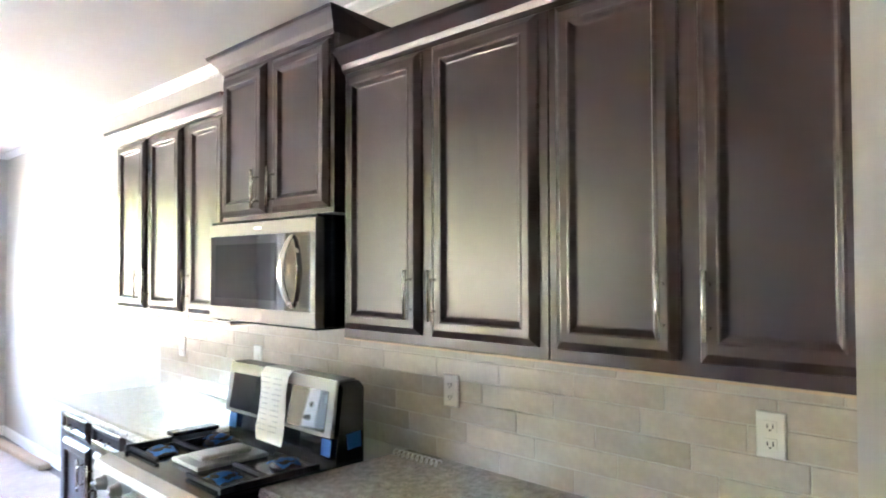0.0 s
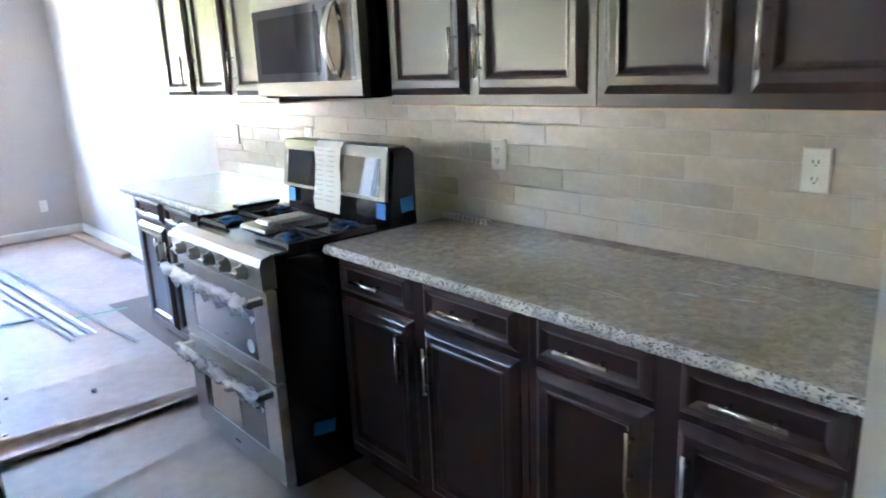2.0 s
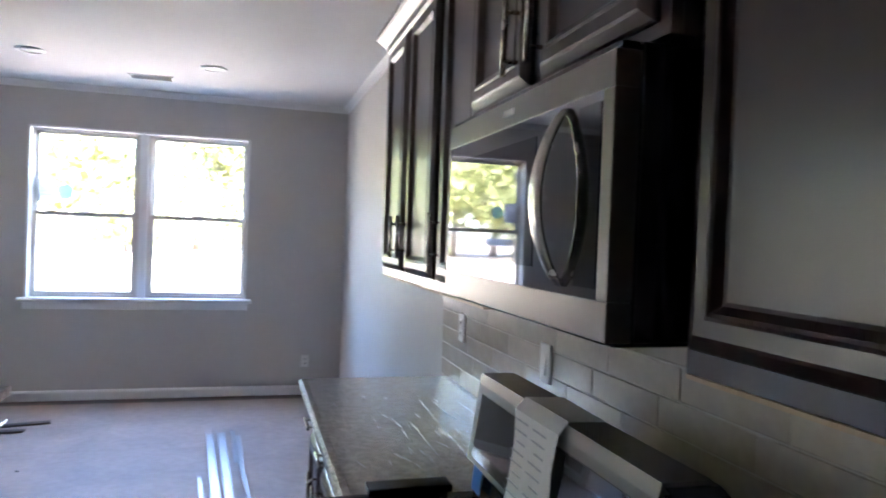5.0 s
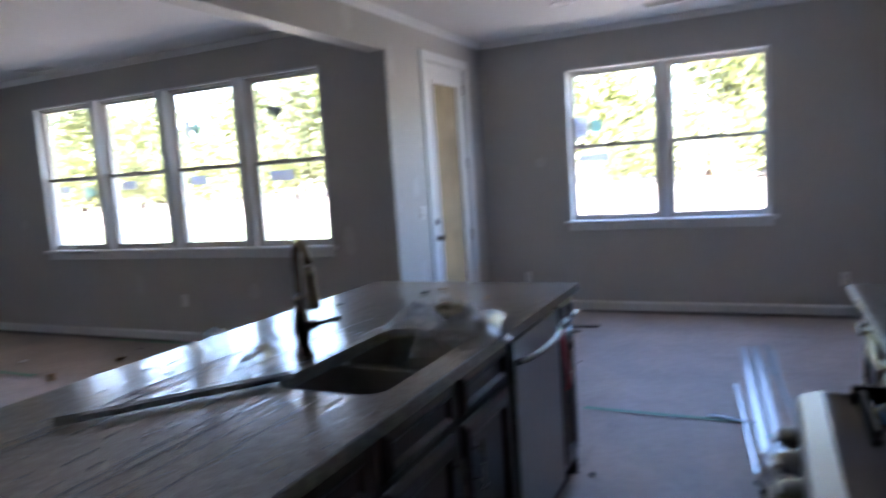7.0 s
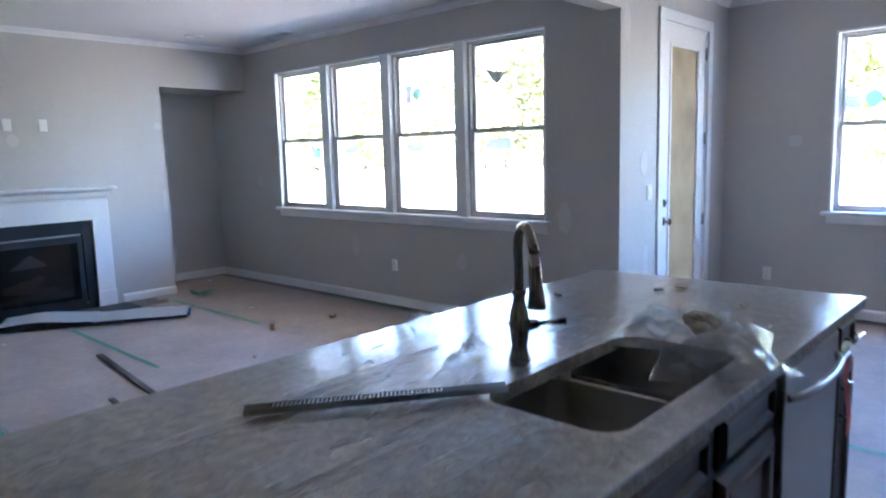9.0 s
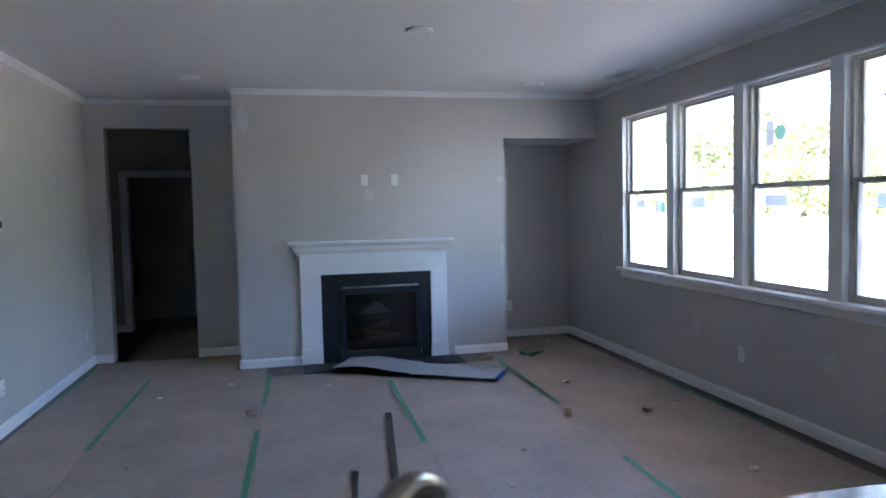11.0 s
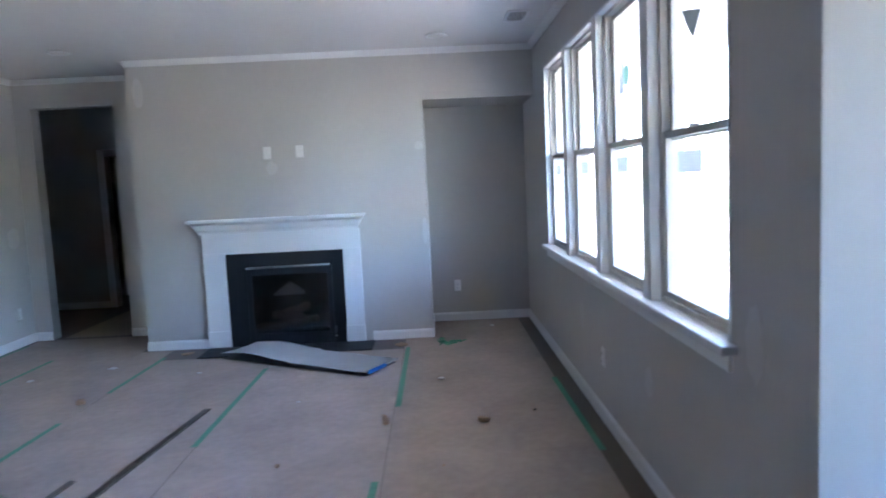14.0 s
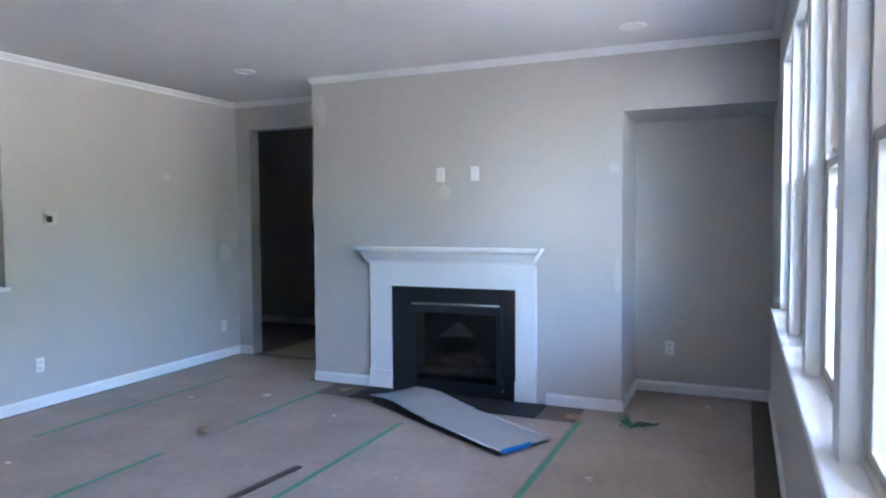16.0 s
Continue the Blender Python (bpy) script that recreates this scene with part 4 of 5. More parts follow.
# sink
sk = thing("sink", "undermounted double-bowl stainless steel sink", "sink", pose(-2.005, 0.83, 0.886))
for a, b in ((-0.350, -0.022), (0.022, 0.350)):
    bm = bmesh.new()
    prev = None
    for inset, z in ((0.0, 0.0), (0.004, -0.01), (0.012, -0.17), (0.035, -0.197), (0.06, -0.20)):
        x0, x1, y0, y1, r = -0.182 + inset, 0.182 - inset, a + inset, b - inset, 0.05 if inset < 0.03 else 0.03
        loop = []
        for cx, cy, st in ((x1 - r, y1 - r, 0), (x0 + r, y1 - r, 90), (x0 + r, y0 + r, 180), (x1 - r, y0 + r, 270)):
            loop += [bm.verts.new((cx + r * math.cos(radians(st + q * 18)), cy + r * math.sin(radians(st + q * 18)), z)) for q in range(6)]
        if prev:
            for k in range(len(loop)):
                bm.faces.new((prev[k], prev[(k + 1) % len(loop)], loop[(k + 1) % len(loop)], loop[k])).smooth = True
        prev = loop
    bm.faces.new(prev)
    bowl = part("bowl", bm, STEEL_SINK, sk)
    bm = lathe(bmesh.new(), [(0.042, 0), (0.042, 0.003), (0.030, 0.004), (0.028, 0.001)], sides=24)
    part("drain", bm, STEEL, bowl, m=pose(0, (a + b) / 2, -0.1995))
bm = bmesh.new()
prism(bm, [(-0.030, -0.16), (-0.026, -0.020), (-0.018, -0.008), (0.0, -0.004), (0.018, -0.008), (0.026, -0.020), (0.030, -0.16)], "x", -0.178, 0.178)
part("divider", bm, NICKEL, sk, "rounded steel divider between the bowls")
bm = bmesh.new()
for a in ((-0.20, -0.176, -0.37, 0.37), (0.176, 0.20, -0.37, 0.37), (-0.176, 0.176, -0.37, -0.350), (-0.176, 0.176, 0.350, 0.37)):
    bx(bm, a[0], a[1], a[2], a[3], -0.004, 0.0015)
part("flange", bm, STEEL, sk)

# faucet
fc = thing("faucet", "brushed nickel pull-down gooseneck kitchen faucet", "faucet", pose(-2.252, 0.752, 0.922, 0, 0, -34))
bm = lathe(bmesh.new(), [(0.030, 0), (0.031, 0.012), (0.025, 0.03), (0.021, 0.05), (0.026, 0.085), (0.0285, 0.11), (0.024, 0.14), (0.017, 0.165), (0.0165, 0.18), (0.020, 0.185), (0.020, 0.195), (0.0135, 0.20)])
part("base", bm, BRONZE_NICKEL, fc)
arc = [(0, 0, 0.19), (0, 0, 0.275)] + [(0.085 - 0.085 * math.cos(a), -0.02 * math.sin(a / 2), 0.275 + 0.095 * math.sin(a)) for a in (math.pi * k / 14 for k in range(1, 13))]
part("spout", tube(bmesh.new(), arc, 0.0125), BRONZE_NICKEL, fc)
bm = tube(bmesh.new(), [(0.163, -0.02, 0.305), (0.168, -0.02, 0.28), (0.172, -0.02, 0.24), (0.176, -0.02, 0.195), (0.177, -0.02, 0.185)], 0.016, radii=[0.013, 0.016, 0.0165, 0.023, 0.021], sides=16)
part("spray_head", bm, BRONZE_NICKEL, fc)
bm = tube(bmesh.new(), [(0.0, 0.015, 0.10), (0, 0.05, 0.103), (0, 0.056, 0.104)], 0.013, radii=[0.018, 0.014, 0.008])
tube(bm, [(0, 0.05, 0.104), (0.012, 0.08, 0.107), (0.03, 0.118, 0.112)], 0.006, radii=[0.0055, 0.007, 0.0095])
part("lever", bm, BRONZE_NICKEL, fc)

# film and clutter on the counters
wrk = lambda s, k: (lambda x, y: 0.0030 + 0.0016 * abs(noise.noise((x * 4 + s, y * 0.9, k))) + 0.0007 * max(0, noise.noise((x * 16 + s, y * 2.5, k + 3))))
bm = sheet(70, 150, 1.07, 2.68, wrk(1, 2))
dead = [f for f in bm.faces if SINK[0] - 0.01 < f.calc_center_median().x - 2.27 < SINK[1] + 0.012 and SINK[2] - 0.012 < f.calc_center_median().y + 0.787 < SINK[3] + 0.01]
bmesh.ops.delete(bm, geom=dead, context="FACES")
def crease(bm, pts, w, h):
    """A raised fold in the film along a line of points, tapering out at both ends."""
    rows = []
    n = len(pts) - 1
    for k, p in enumerate(pts):
        p, d = Vector(p), (Vector(pts[min(k + 1, n)]) - Vector(pts[max(k - 1, 0)])).normalized()
        side, t = Vector((d.y, -d.x, 0)), math.sin(math.pi * k / n) ** 0.5 if 0 < k < n else 0.08
        rows.append([bm.verts.new(p - side * w * t), bm.verts.new(p + Vector((0, 0, h * t))), bm.verts.new(p + side * w * t)])
    for a, b in zip(rows, rows[1:]):
        bm.faces.new((a[0], a[1], b[1], b[0])), bm.faces.new((a[1], a[2], b[2], b[1]))


def creased_film(bm, label, m, sx, sy, short, long, seed, gap=(0, 0, 0, 0)):
    """Film over a counter with long lengthwise folds, each a part, and many short ones, whitened as glints."""
    ob = solid("plastic_film", bm, COVER_FILM, label, "plastic film", m=m)
    rnd = random.Random(seed)
    for _ in range(long):
        x, y, l = rnd.uniform(-0.46, 0.46) * sx, rnd.uniform(-0.25, 0.1) * sy, rnd.uniform(0.2, 0.4) * sy
        lean = rnd.uniform(-0.05, 0.05)
        if gap[0] - 0.03 < x < gap[1] + 0.03 and y + l / 2 > gap[2] - 0.02:
            y = gap[2] - 0.03 - l / 2
            l = min(l, 2 * (y + 0.48 * sy)) if y > -0.45 * sy else 0.1
        bm = bmesh.new()
        crease(bm, [(x + lean * k / 16 * l + 0.004 * noise.noise((k * 0.4, x * 9, seed)), y + l * (k / 16 - 0.5), 0.0046) for k in range(17)], 0.0016, 0.0022)
        part("fold", bm, CREASE_GLINT, ob)
    bm = bmesh.new()
    for _ in range(short):
        x, y, l = rnd.gauss(0.08, 0.22) * sx, rnd.gauss(-0.16, 0.15) * sy, rnd.uniform(0.02, 0.09)
        if abs(x) > 0.48 * sx or abs(y) > 0.48 * sy or (gap[0] - 0.02 < x < gap[1] + 0.02 and gap[2] - 0.06 < y < gap[3] + 0.06):
            continue
        a = rnd.gauss(0.0, 0.16)
        crease(bm, [(x + math.sin(a) * l * q + rnd.uniform(-0.002, 0.002), y + math.cos(a) * l * q, 0.0046) for q in (-0.5, -0.2, 0.1, 0.5)], 0.0014, 0.0026)
    tagged(part("small_folds", bm, CREASE_GLINT, ob), "short creases in the film with glints painted white", kind="stuff")
    return ob


ifilm = creased_film(bm, "clear plastic film stuck wrinkled over the island top", pose(-2.27, 0.787, 0.922), 1.07, 2.68, 190, 9, 3, (SINK[0] + 2.27, SINK[1] + 2.27, SINK[2] - 0.787, SINK[3] - 0.787))
# folds at the film's edge, coloured white to draw their glints
for pts in ([(0.045 + 0.40 * k / 12, -1.318 + 0.022 * math.sin(math.pi * k / 12), 0.0046) for k in range(13)],
            [(0.045 - 0.05 * k / 12, -1.318 + 0.24 * k / 12, 0.0046) for k in range(13)],
            [(0.542, -1.15 + 1.35 * k / 30 + 0.004 * math.sin(k * 1.9), 0.0046) for k in range(31)]):
    bm = bmesh.new()
    crease(bm, pts, 0.0025, 0.005)
    part("fold", bm, CREASE_GLINT, ifilm, "curled edge of the film with its glint painted white")
creased_film(sheet(40, 90, 0.60, 1.30, wrk(4, 7)), "clear plastic film over the far counter", pose(-0.33, 1.47, 0.922), 0.60, 1.30, 50, 4, 5)
creased_film(sheet(40, 90, 0.52, 1.0, wrk(9, 5)), "clear plastic film over the long counter", pose(-0.35, -1.1, 0.922), 0.52, 1.0, 10, 1, 8)


def crumple(name, sx, sy, h, seed, m, label, n=30):
    """A crumpled sheet: strong folded relief, edges resting on the surface."""
    def z(x, y):
        e = max(0.0, 1 - (2 * x / sx) ** 4) * max(0.0, 1 - (2 * y / sy) ** 4)
        ridge = max(0.0, 1 - 4 * abs(noise.noise((x * 10 + seed, y * 10, 4)))) + 0.5 * max(0.0, 1 - 4 * abs(noise.noise((x * 24, y * 24 + seed, 7))))
        return 0.006 + h * e * (0.2 + 0.7 * abs(noise.noise((x * 8 + seed, y * 8, seed))) + 0.55 * ridge)
    return solid(name, sheet(n, n, sx, sy, z), BAG, label, "plastic bag", m=m)


crumple("plastic_bag", 0.42, 0.30, 0.080, 3.1, pose(-1.99, 1.21, 0.926, 0, 0, 14), "crumpled clear plastic bag beside the sink", 64)
crumple("plastic_bag", 0.30, 0.20, 0.05, 8.4, pose(-1.83, 1.07, 0.926, 0, 0, -38), "loose clear plastic lying over the sink edge", 34)
crumple("plastic_bag", 0.10, 0.08, 0.07, 2.2, pose(-1.92, 0.93, 0.900, 0, 0, 20), "bunched clear plastic hanging into the sink", 20)
crumple("plastic_bag", 0.34, 0.07, 0.05, 5.7, pose(-2.345, 0.635, 0.926, 0, 0, 112), "twist of clear plastic beside the faucet", 26)
bm = bmesh.new()
bmesh.ops.create_icosphere(bm, subdivisions=3, radius=0.04)
for v in bm.verts:
    v.co *= 1 + 0.55 * noise.noise(v.co * 38) + 0.3 * noise.noise(v.co * 90)
solid("plastic_wad", bm, BAG, "small balled-up wad of clear plastic on the island", "plastic scrap", m=pose(-2.64, 0.79, 0.955))
bm = bmesh.new()
bmesh.ops.create_icosphere(bm, subdivisions=3, radius=0.05)
for v in bm.verts:
    v.co *= 1 + 0.6 * noise.noise(v.co * 22) + 0.25 * noise.noise(v.co * 60)
    v.co.z *= 0.6
solid("cardboard_wad", bm, PALE_CARD, "crushed piece of brown cardboard in the plastic", "cardboard", m=pose(-1.95, 1.20, 0.985))
L = math.hypot(0.35, 0.47)
br = thing("metal_channel", "slim perforated metal channel lying beside the sink", "metal bar", pose(-2.32, 0.32, 0.930, 0, 0, math.degrees(math.atan2(0.47, 0.35))))
bm = bmesh.new()
bx(bm, -L / 2, L / 2, -0.012, 0.012, 0.0, 0.003), bx(bm, -L / 2, L / 2, -0.014, -0.012, 0.0, 0.016), bx(bm, -L / 2, L / 2, 0.012, 0.014, 0.0, 0.016)
part("channel", bm, STEEL, br)
bm = bmesh.new()
for k in range(40):
    u = -L / 2 + 0.06 + k * 0.0095
    bx(bm, u, u + 0.004, -0.011, 0.011, 0.010, 0.014)
part("teeth", bm, STEEL, br)
for k, (x, y) in enumerate(((-2.31, 1.89), (-2.36, 1.80), (-2.02, 1.72), (-2.62, 1.5), (-2.5, 1.05))):
    bm = prism(bmesh.new(), [(-0.02, -0.006), (0.018, -0.009), (0.024, 0.005), (-0.012, 0.009)], "z", 0, 0.006)
    solid("debris_scrap", bm, DARK_SLOT if k % 2 else CARD, "small scrap of debris on the island film", "scrap", m=pose(x, y, 0.929, 0, 0, k * 50), group="scraps on the island")

# ---- fireplace ----
fp = thing("fireplace", "white painted wooden mantel round a black gas fireplace", "fireplace", pose(XF, 1.45, 0))
A0, A1, S0, S1 = -0.755, 0.745, -0.548, 0.570
bm = bmesh.new()
prism(bm, [(0.0, 1.10), (0.040, 1.10), (0.046, 1.125), (0.062, 1.140), (0.078, 1.185), (0.110, 1.205), (0.116, 1.212), (0.135, 1.214), (0.135, 1.240), (0.0, 1.240)], "y", -0.865, 0.81)
for v in bm.verts:
    k = (0.135 - v.co.x) * 0.9 if v.co.x > 0.02 else (0.095 if v.co.z < 1.2 else 0.0)
    v.co.y += k if v.co.y < 0 else -k
part("mantel_shelf", bm, TRIM, fp, "white stepped mantel shelf")
part("frieze", box(0.0, 0.036, A0, A1, 0.912, 1.10, bevel=0.003), TRIM, fp)
part("frieze_bead", box(0.0, 0.042, A0 - 0.004, A1 + 0.004, 0.905, 0.917, bevel=0.002), TRIM, fp)
for a, b in ((A0, S0 - 0.004), (S1 + 0.004, A1)):
    part("pilaster", box(0.0, 0.034, a, b, 0.16, 0.905, bevel=0.003), TRIM, fp)
    part("plinth", box(0.0, 0.044, a - 0.006, b + 0.004, 0.0, 0.165, bevel=0.004), TRIM, fp)
for a in ((S0, -0.365, 0.0, 0.902), (0.475, S1, 0.0, 0.902), (-0.365, 0.475, 0.765, 0.902), (-0.365, 0.475, 0.0, 0.06)):
    part("slate_slab", box(0.0, 0.014, *a, bevel=0.0015), SLATE, fp, "matt black slate surround slab")
bm = box(-0.40, -0.39, -0.45, 0.49, 0.07, 0.85)
bx(bm, -0.39, 0.0, -0.45, -0.44, 0.07, 0.85), bx(bm, -0.39, 0.0, 0.48, 0.49, 0.07, 0.85), bx(bm, -0.39, 0.0, -0.44, 0.48, 0.07, 0.08), bx(bm, -0.39, 0.0, -0.44, 0.48, 0.84, 0.85)
part("firebox", bm, IRON, fp)
bm = bmesh.new()
for a in ((-0.36, -0.31, 0.02, 0.75), (0.41, 0.455, 0.02, 0.75), (-0.31, 0.41, 0.69, 0.75), (-0.31, 0.41, 0.02, 0.12)):
    bx(bm, 0.016, 0.030, a[0], a[1], a[2], a[3], bevel=0.003)
ff = part("screen_frame", bm, SLATE, fp, "black metal door frame standing slightly askew")
part("screen_glass", box(0.020, 0.024, -0.31, 0.41, 0.12, 0.69), glass("dark_glass", (0.45, 0.45, 0.46), 0.02), ff)
part("hood_bar", tube(bmesh.new(), [(0.034, -0.34, 0.762), (0.034, 0.44, 0.768)], 0.009), STEEL, fp, "thin steel hood bar")
for k, (y, z, l, a) in enumerate(((-0.18, 0.17, 0.5, 6), (0.12, 0.22, 0.42, -10), (-0.02, 0.28, 0.36, 14))):
    bm = tube(bmesh.new(), [(0.02 * math.sin(q * 2.1 + k), l * (q / 8 - 0.5), 0.012 * math.sin(q * 1.7 + k)) for q in range(9)], 0.045, radii=[0.03 + 0.014 * abs(math.sin(q * 1.3 + k)) for q in range(9)])
    part("ceramic_log", bm, CARD, fp, "tan ceramic log", m=pose(-0.16 - 0.05 * k, y * 0.4, z, a, 0, 3 * k))
bm = prism(bmesh.new(), [(-0.17, 0.46), (0.02, 0.60), (0.15, 0.50), (0.16, 0.47)], "x", -0.13, -0.128)
part("packing_paper", bm, PAPER, fp, "folded white paper inside the firebox")
structure("hearth", box(XF + 0.045, -8.14, 0.70, 2.29, 0.0, 0.010, bevel=0.003), SLATE, "flush dark slate hearth", "hearth")

bm = sheet(40, 14, 1.62, 0.46, lambda x, y: 0.020 + 0.035 * math.exp(-((x + 0.45) / 0.28) ** 2) + 0.004 * math.sin(x * 7) + 0.012 * (y / 0.23) ** 2 * (x < 0), thick=0.010)
bd = solid("foam_board", bm, [FOAM], "long white foam board lying curled on the hearth", "board", m=pose(-7.86, 1.75, 0.022, 0, 0, 60))
part("blue_end", box(0.800, 0.818, -0.225, 0.02, 0.006, 0.034, bevel=0.004), BLUE_TAPE, bd, "blue taped end")
part("dark_backing", sheet(20, 2, 1.58, 0.45, lambda x, y: 0.003 + 0.02 * math.exp(-((x + 0.45) / 0.3) ** 2) * 0.2), DARK_SLOT, bd, "dark backing sheet", m=pose(0, -0.012, -0.012))
# thermostat on the long wall, patches, half-wall cap
th = thing("thermostat_box", "bare wall plate with a dark square hole", "wall plate", pose(-7.08, YS, 1.50))
part("cover", box(-0.06, 0.06, 0.0, 0.004, -0.055, 0.055, bevel=0.001), PRIMER, th)
part("socket", box(-0.012, 0.030, 0.004, 0.012, -0.028, 0.022, bevel=0.002), DARK_SLOT, th)
structure("trim_halfwall_cap", box(-6.72, -5.38, YS - 0.17, YS + 0.03, 0.952, 0.985, bevel=0.005), TRIM, "white painted cap on the half wall", "trim")


def patch(axis, at, u, z, su, sz, seed):
    """A thin smear of joint compound on a wall."""
    bm = bmesh.new()
    o = [(u + su * math.cos(a) * (1 + 0.35 * noise.noise((math.cos(a) * 2, math.sin(a) * 2, seed))), z + sz * math.sin(a) * (1 + 0.35 * noise.noise((math.cos(a) * 2, math.sin(a) * 2, seed + 5))))
         for a in (2 * math.pi * k / 22 for k in range(22))]
    prism(bm, o, axis, at, at + (0.0015 if at in (XF, XD, XB, YS) else -0.0015))
    structure("trim_patch", bm, PRIMER, "pale smear of filler on the wall", "filler patch")


for k, a in enumerate((("x", XF, 2.80, 1.85, 0.04, 0.04), ("x", XF, 2.82, 1.05, 0.03, 0.12), ("x", XF, 1.40, 1.70, 0.05, 0.06), ("x", XF, 0.20, 2.45, 0.05, 0.13),
                       ("y", YS, -9.10, 1.12, 0.10, 0.10), ("y", YS, -8.3, 1.9, 0.05, 0.04), ("x", XD, 3.90, 2.36, 0.05, 0.13), ("x", XD, 4.18, 1.36, 0.06, 0.09),
                       ("x", XD, 3.3, 2.6, 0.07, 0.09), ("y", YL, -6.65, 0.55, 0.05, 0.10), ("y", YL, -4.12, 0.95, 0.06, 0.12), ("y", YL, -8.35, 1.2, 0.04, 0.06),
                       ("y", YL, -5.2, 0.5, 0.06, 0.08), ("x", XD, 4.22, 0.55, 0.05, 0.2), ("y", YN, -3.0, 1.5, 0.06, 0.05))):
    patch(*a, k * 3.3)


# ---- ceiling fittings ----
def can_light(x, y):
    c = thing("recessed_light", "white recessed ceiling light, switched off", "ceiling light", pose(x, y, H), "recessed ceiling lights")
    bm = lathe(bmesh.new(), [(0.095, -0.001), (0.094, -0.008), (0.080, -0.014), (0.070, -0.012), (0.070, -0.003)], sides=32)
    part("trim_ring", bm, TRIM, c)
    part("lens", lathe(bmesh.new(), [(0.0695, -0.004), (0.05, -0.009), (0.01, -0.011)], sides=28), LENS, c)


for x, y in ((-2.39, 4.60), (-1.175, 4.63), (-8.02, -0.21), (-8.0, 3.0), (-6.17, 1.50)):
    can_light(x, y)


def ceiling_vent(x, y, rz):
    v = thing("ceiling_vent", "white slatted ceiling air vent", "vent", pose(x, y, H, 0, 0, rz), "ceiling vents")
    bm = bmesh.new()
    for a in ((-0.17, 0.17, -0.085, -0.065), (-0.17, 0.17, 0.065, 0.085), (-0.17, -0.15, -0.065, 0.065), (0.15, 0.17, -0.065, 0.065)):
        bx(bm, a[0], a[1], a[2], a[3], -0.010, -0.001, bevel=0.002)
    part("frame", bm, TRIM, v)
    part("backing", box(-0.15, 0.15, -0.065, 0.065, -0.003, -0.001), DARK_SLOT, v)
    for k in range(7):
        bm = box(-0.15, 0.15, -0.008, 0.008, -0.0008, 0.0008)
        part("slat", bm, TRIM, v, m=pose(0, -0.054 + 0.018 * k, -0.007, 35, 0, 0))


ceiling_vent(-1.675, 5.17, 0)
ceiling_vent(-7.42, 3.62, 0)


# ---- floor covering and clutter ----
def paper(x0, x1, y0, y1, z, seed, ridge=()):
    """A run of builder's paper with shallow waves, lifted edges and folded ridges."""
    def lift(x, y):
        X, Y = x + (x0 + x1) / 2, y + (y0 + y1) / 2
        h = 0.004 * max(0, noise.noise((X * 1.7, Y * 1.7, seed))) + 0.003 * max(0, noise.noise((X * 6, Y * 6, seed)))
        for ry, k, amp in ridge:
            d = Y - (ry + k * (X - x0) + 0.04 * noise.noise((X * 3, ry, 1)))
            h += amp * math.exp(-(d / 0.035) ** 2)
        return z + h
    bm = sheet(max(8, int((x1 - x0) / 0.07)), max(8, int((y1 - y0) / (0.025 if ridge else 0.07))), x1 - x0, y1 - y0, lift)
    solid("floor_paper", bm, KRAFT, "run of brown builder's paper taped over the floor", "floor paper", m=pose((x0 + x1) / 2, (y0 + y1) / 2, 0), group="floor paper runs")


for k, (x0, x1, y0, y1, z) in enumerate(((-9.25, -1.9, -1.36, -0.735, 0.002), (-8.5, -2.95, -0.73, 0.351, 0.004), (-8.13, -6.66, 0.354, 1.435, 0.0035), (-6.72, -2.95, 0.354, 1.435, 0.006),
                                         (-8.13, -2.95, 1.438, 2.583, 0.0045), (-9.25, -3.55, 2.586, 3.76, 0.003), (-9.25, -8.3, -1.3, 0.05, 0.006), (-11.2, -9.36, -1.15, -0.4, 0.003))):
    paper(x0, x1, y0, y1, z, k * 2.7)
paper(-1.80, -0.62, 1.05, 2.98, 0.005, 30, [(1.28, -0.12, 0.030), (1.10, -0.05, 0.022), (1.75, 0.05, 0.006)])
paper(-1.80, -0.62, -1.7, 1.10, 0.003, 31, [(0.55, 0.1, 0.010), (-0.4, -0.08, 0.012)])
paper(-3.52, -0.08, 2.94, 4.30, 0.003, 32)
paper(-3.58, -0.08, 4.26, 5.62, 0.005, 33, [(4.9, 0.02, 0.004)])
paper(-3.55, -1.76, 2.18, 2.98, 0.006, 34)
paper(-3.6, -0.75, -5.6, -1.66, 0.003, 35)
paper(-2.95, -1.8, -1.9, -0.62, 0.005, 36)


def tape_run(x0, y0, x1, y1, seed, w=0.038):
    l = math.hypot(x1 - x0, y1 - y0)
    bm = sheet(max(6, int(l / 0.06)), 2, l, w, lambda x, y: 0.0105 + 0.003 * max(0, noise.noise((x * 8, seed, 0))))
    solid("green_tape", bm, GREEN_TAPE, "strip of green masking tape over a paper seam", "tape", group="tape strips",
          m=pose((x0 + x1) / 2, (y0 + y1) / 2, 0.001, 0, 0, math.degrees(math.atan2(y1 - y0, x1 - x0))))


for k, a in enumerate(((-8.2, 0.385, -7.15, 0.36), (-6.5, 0.34, -4.7, 0.30), (-7.65, 1.445, -5.95, 1.428), (-8.15, 2.62, -6.5, 2.61), (-5.35, 2.55, -4.5, 2.53),
                       (-8.3, -0.70, -6.4, -0.74), (-7.0, 3.75, -5.6, 3.77), (-1.95, 2.98, -1.0, 2.97), (-0.95, 2.80, -0.55, 2.75), (-9.0, -1.33, -7.5, -1.35))):
    tape_run(*a, k)


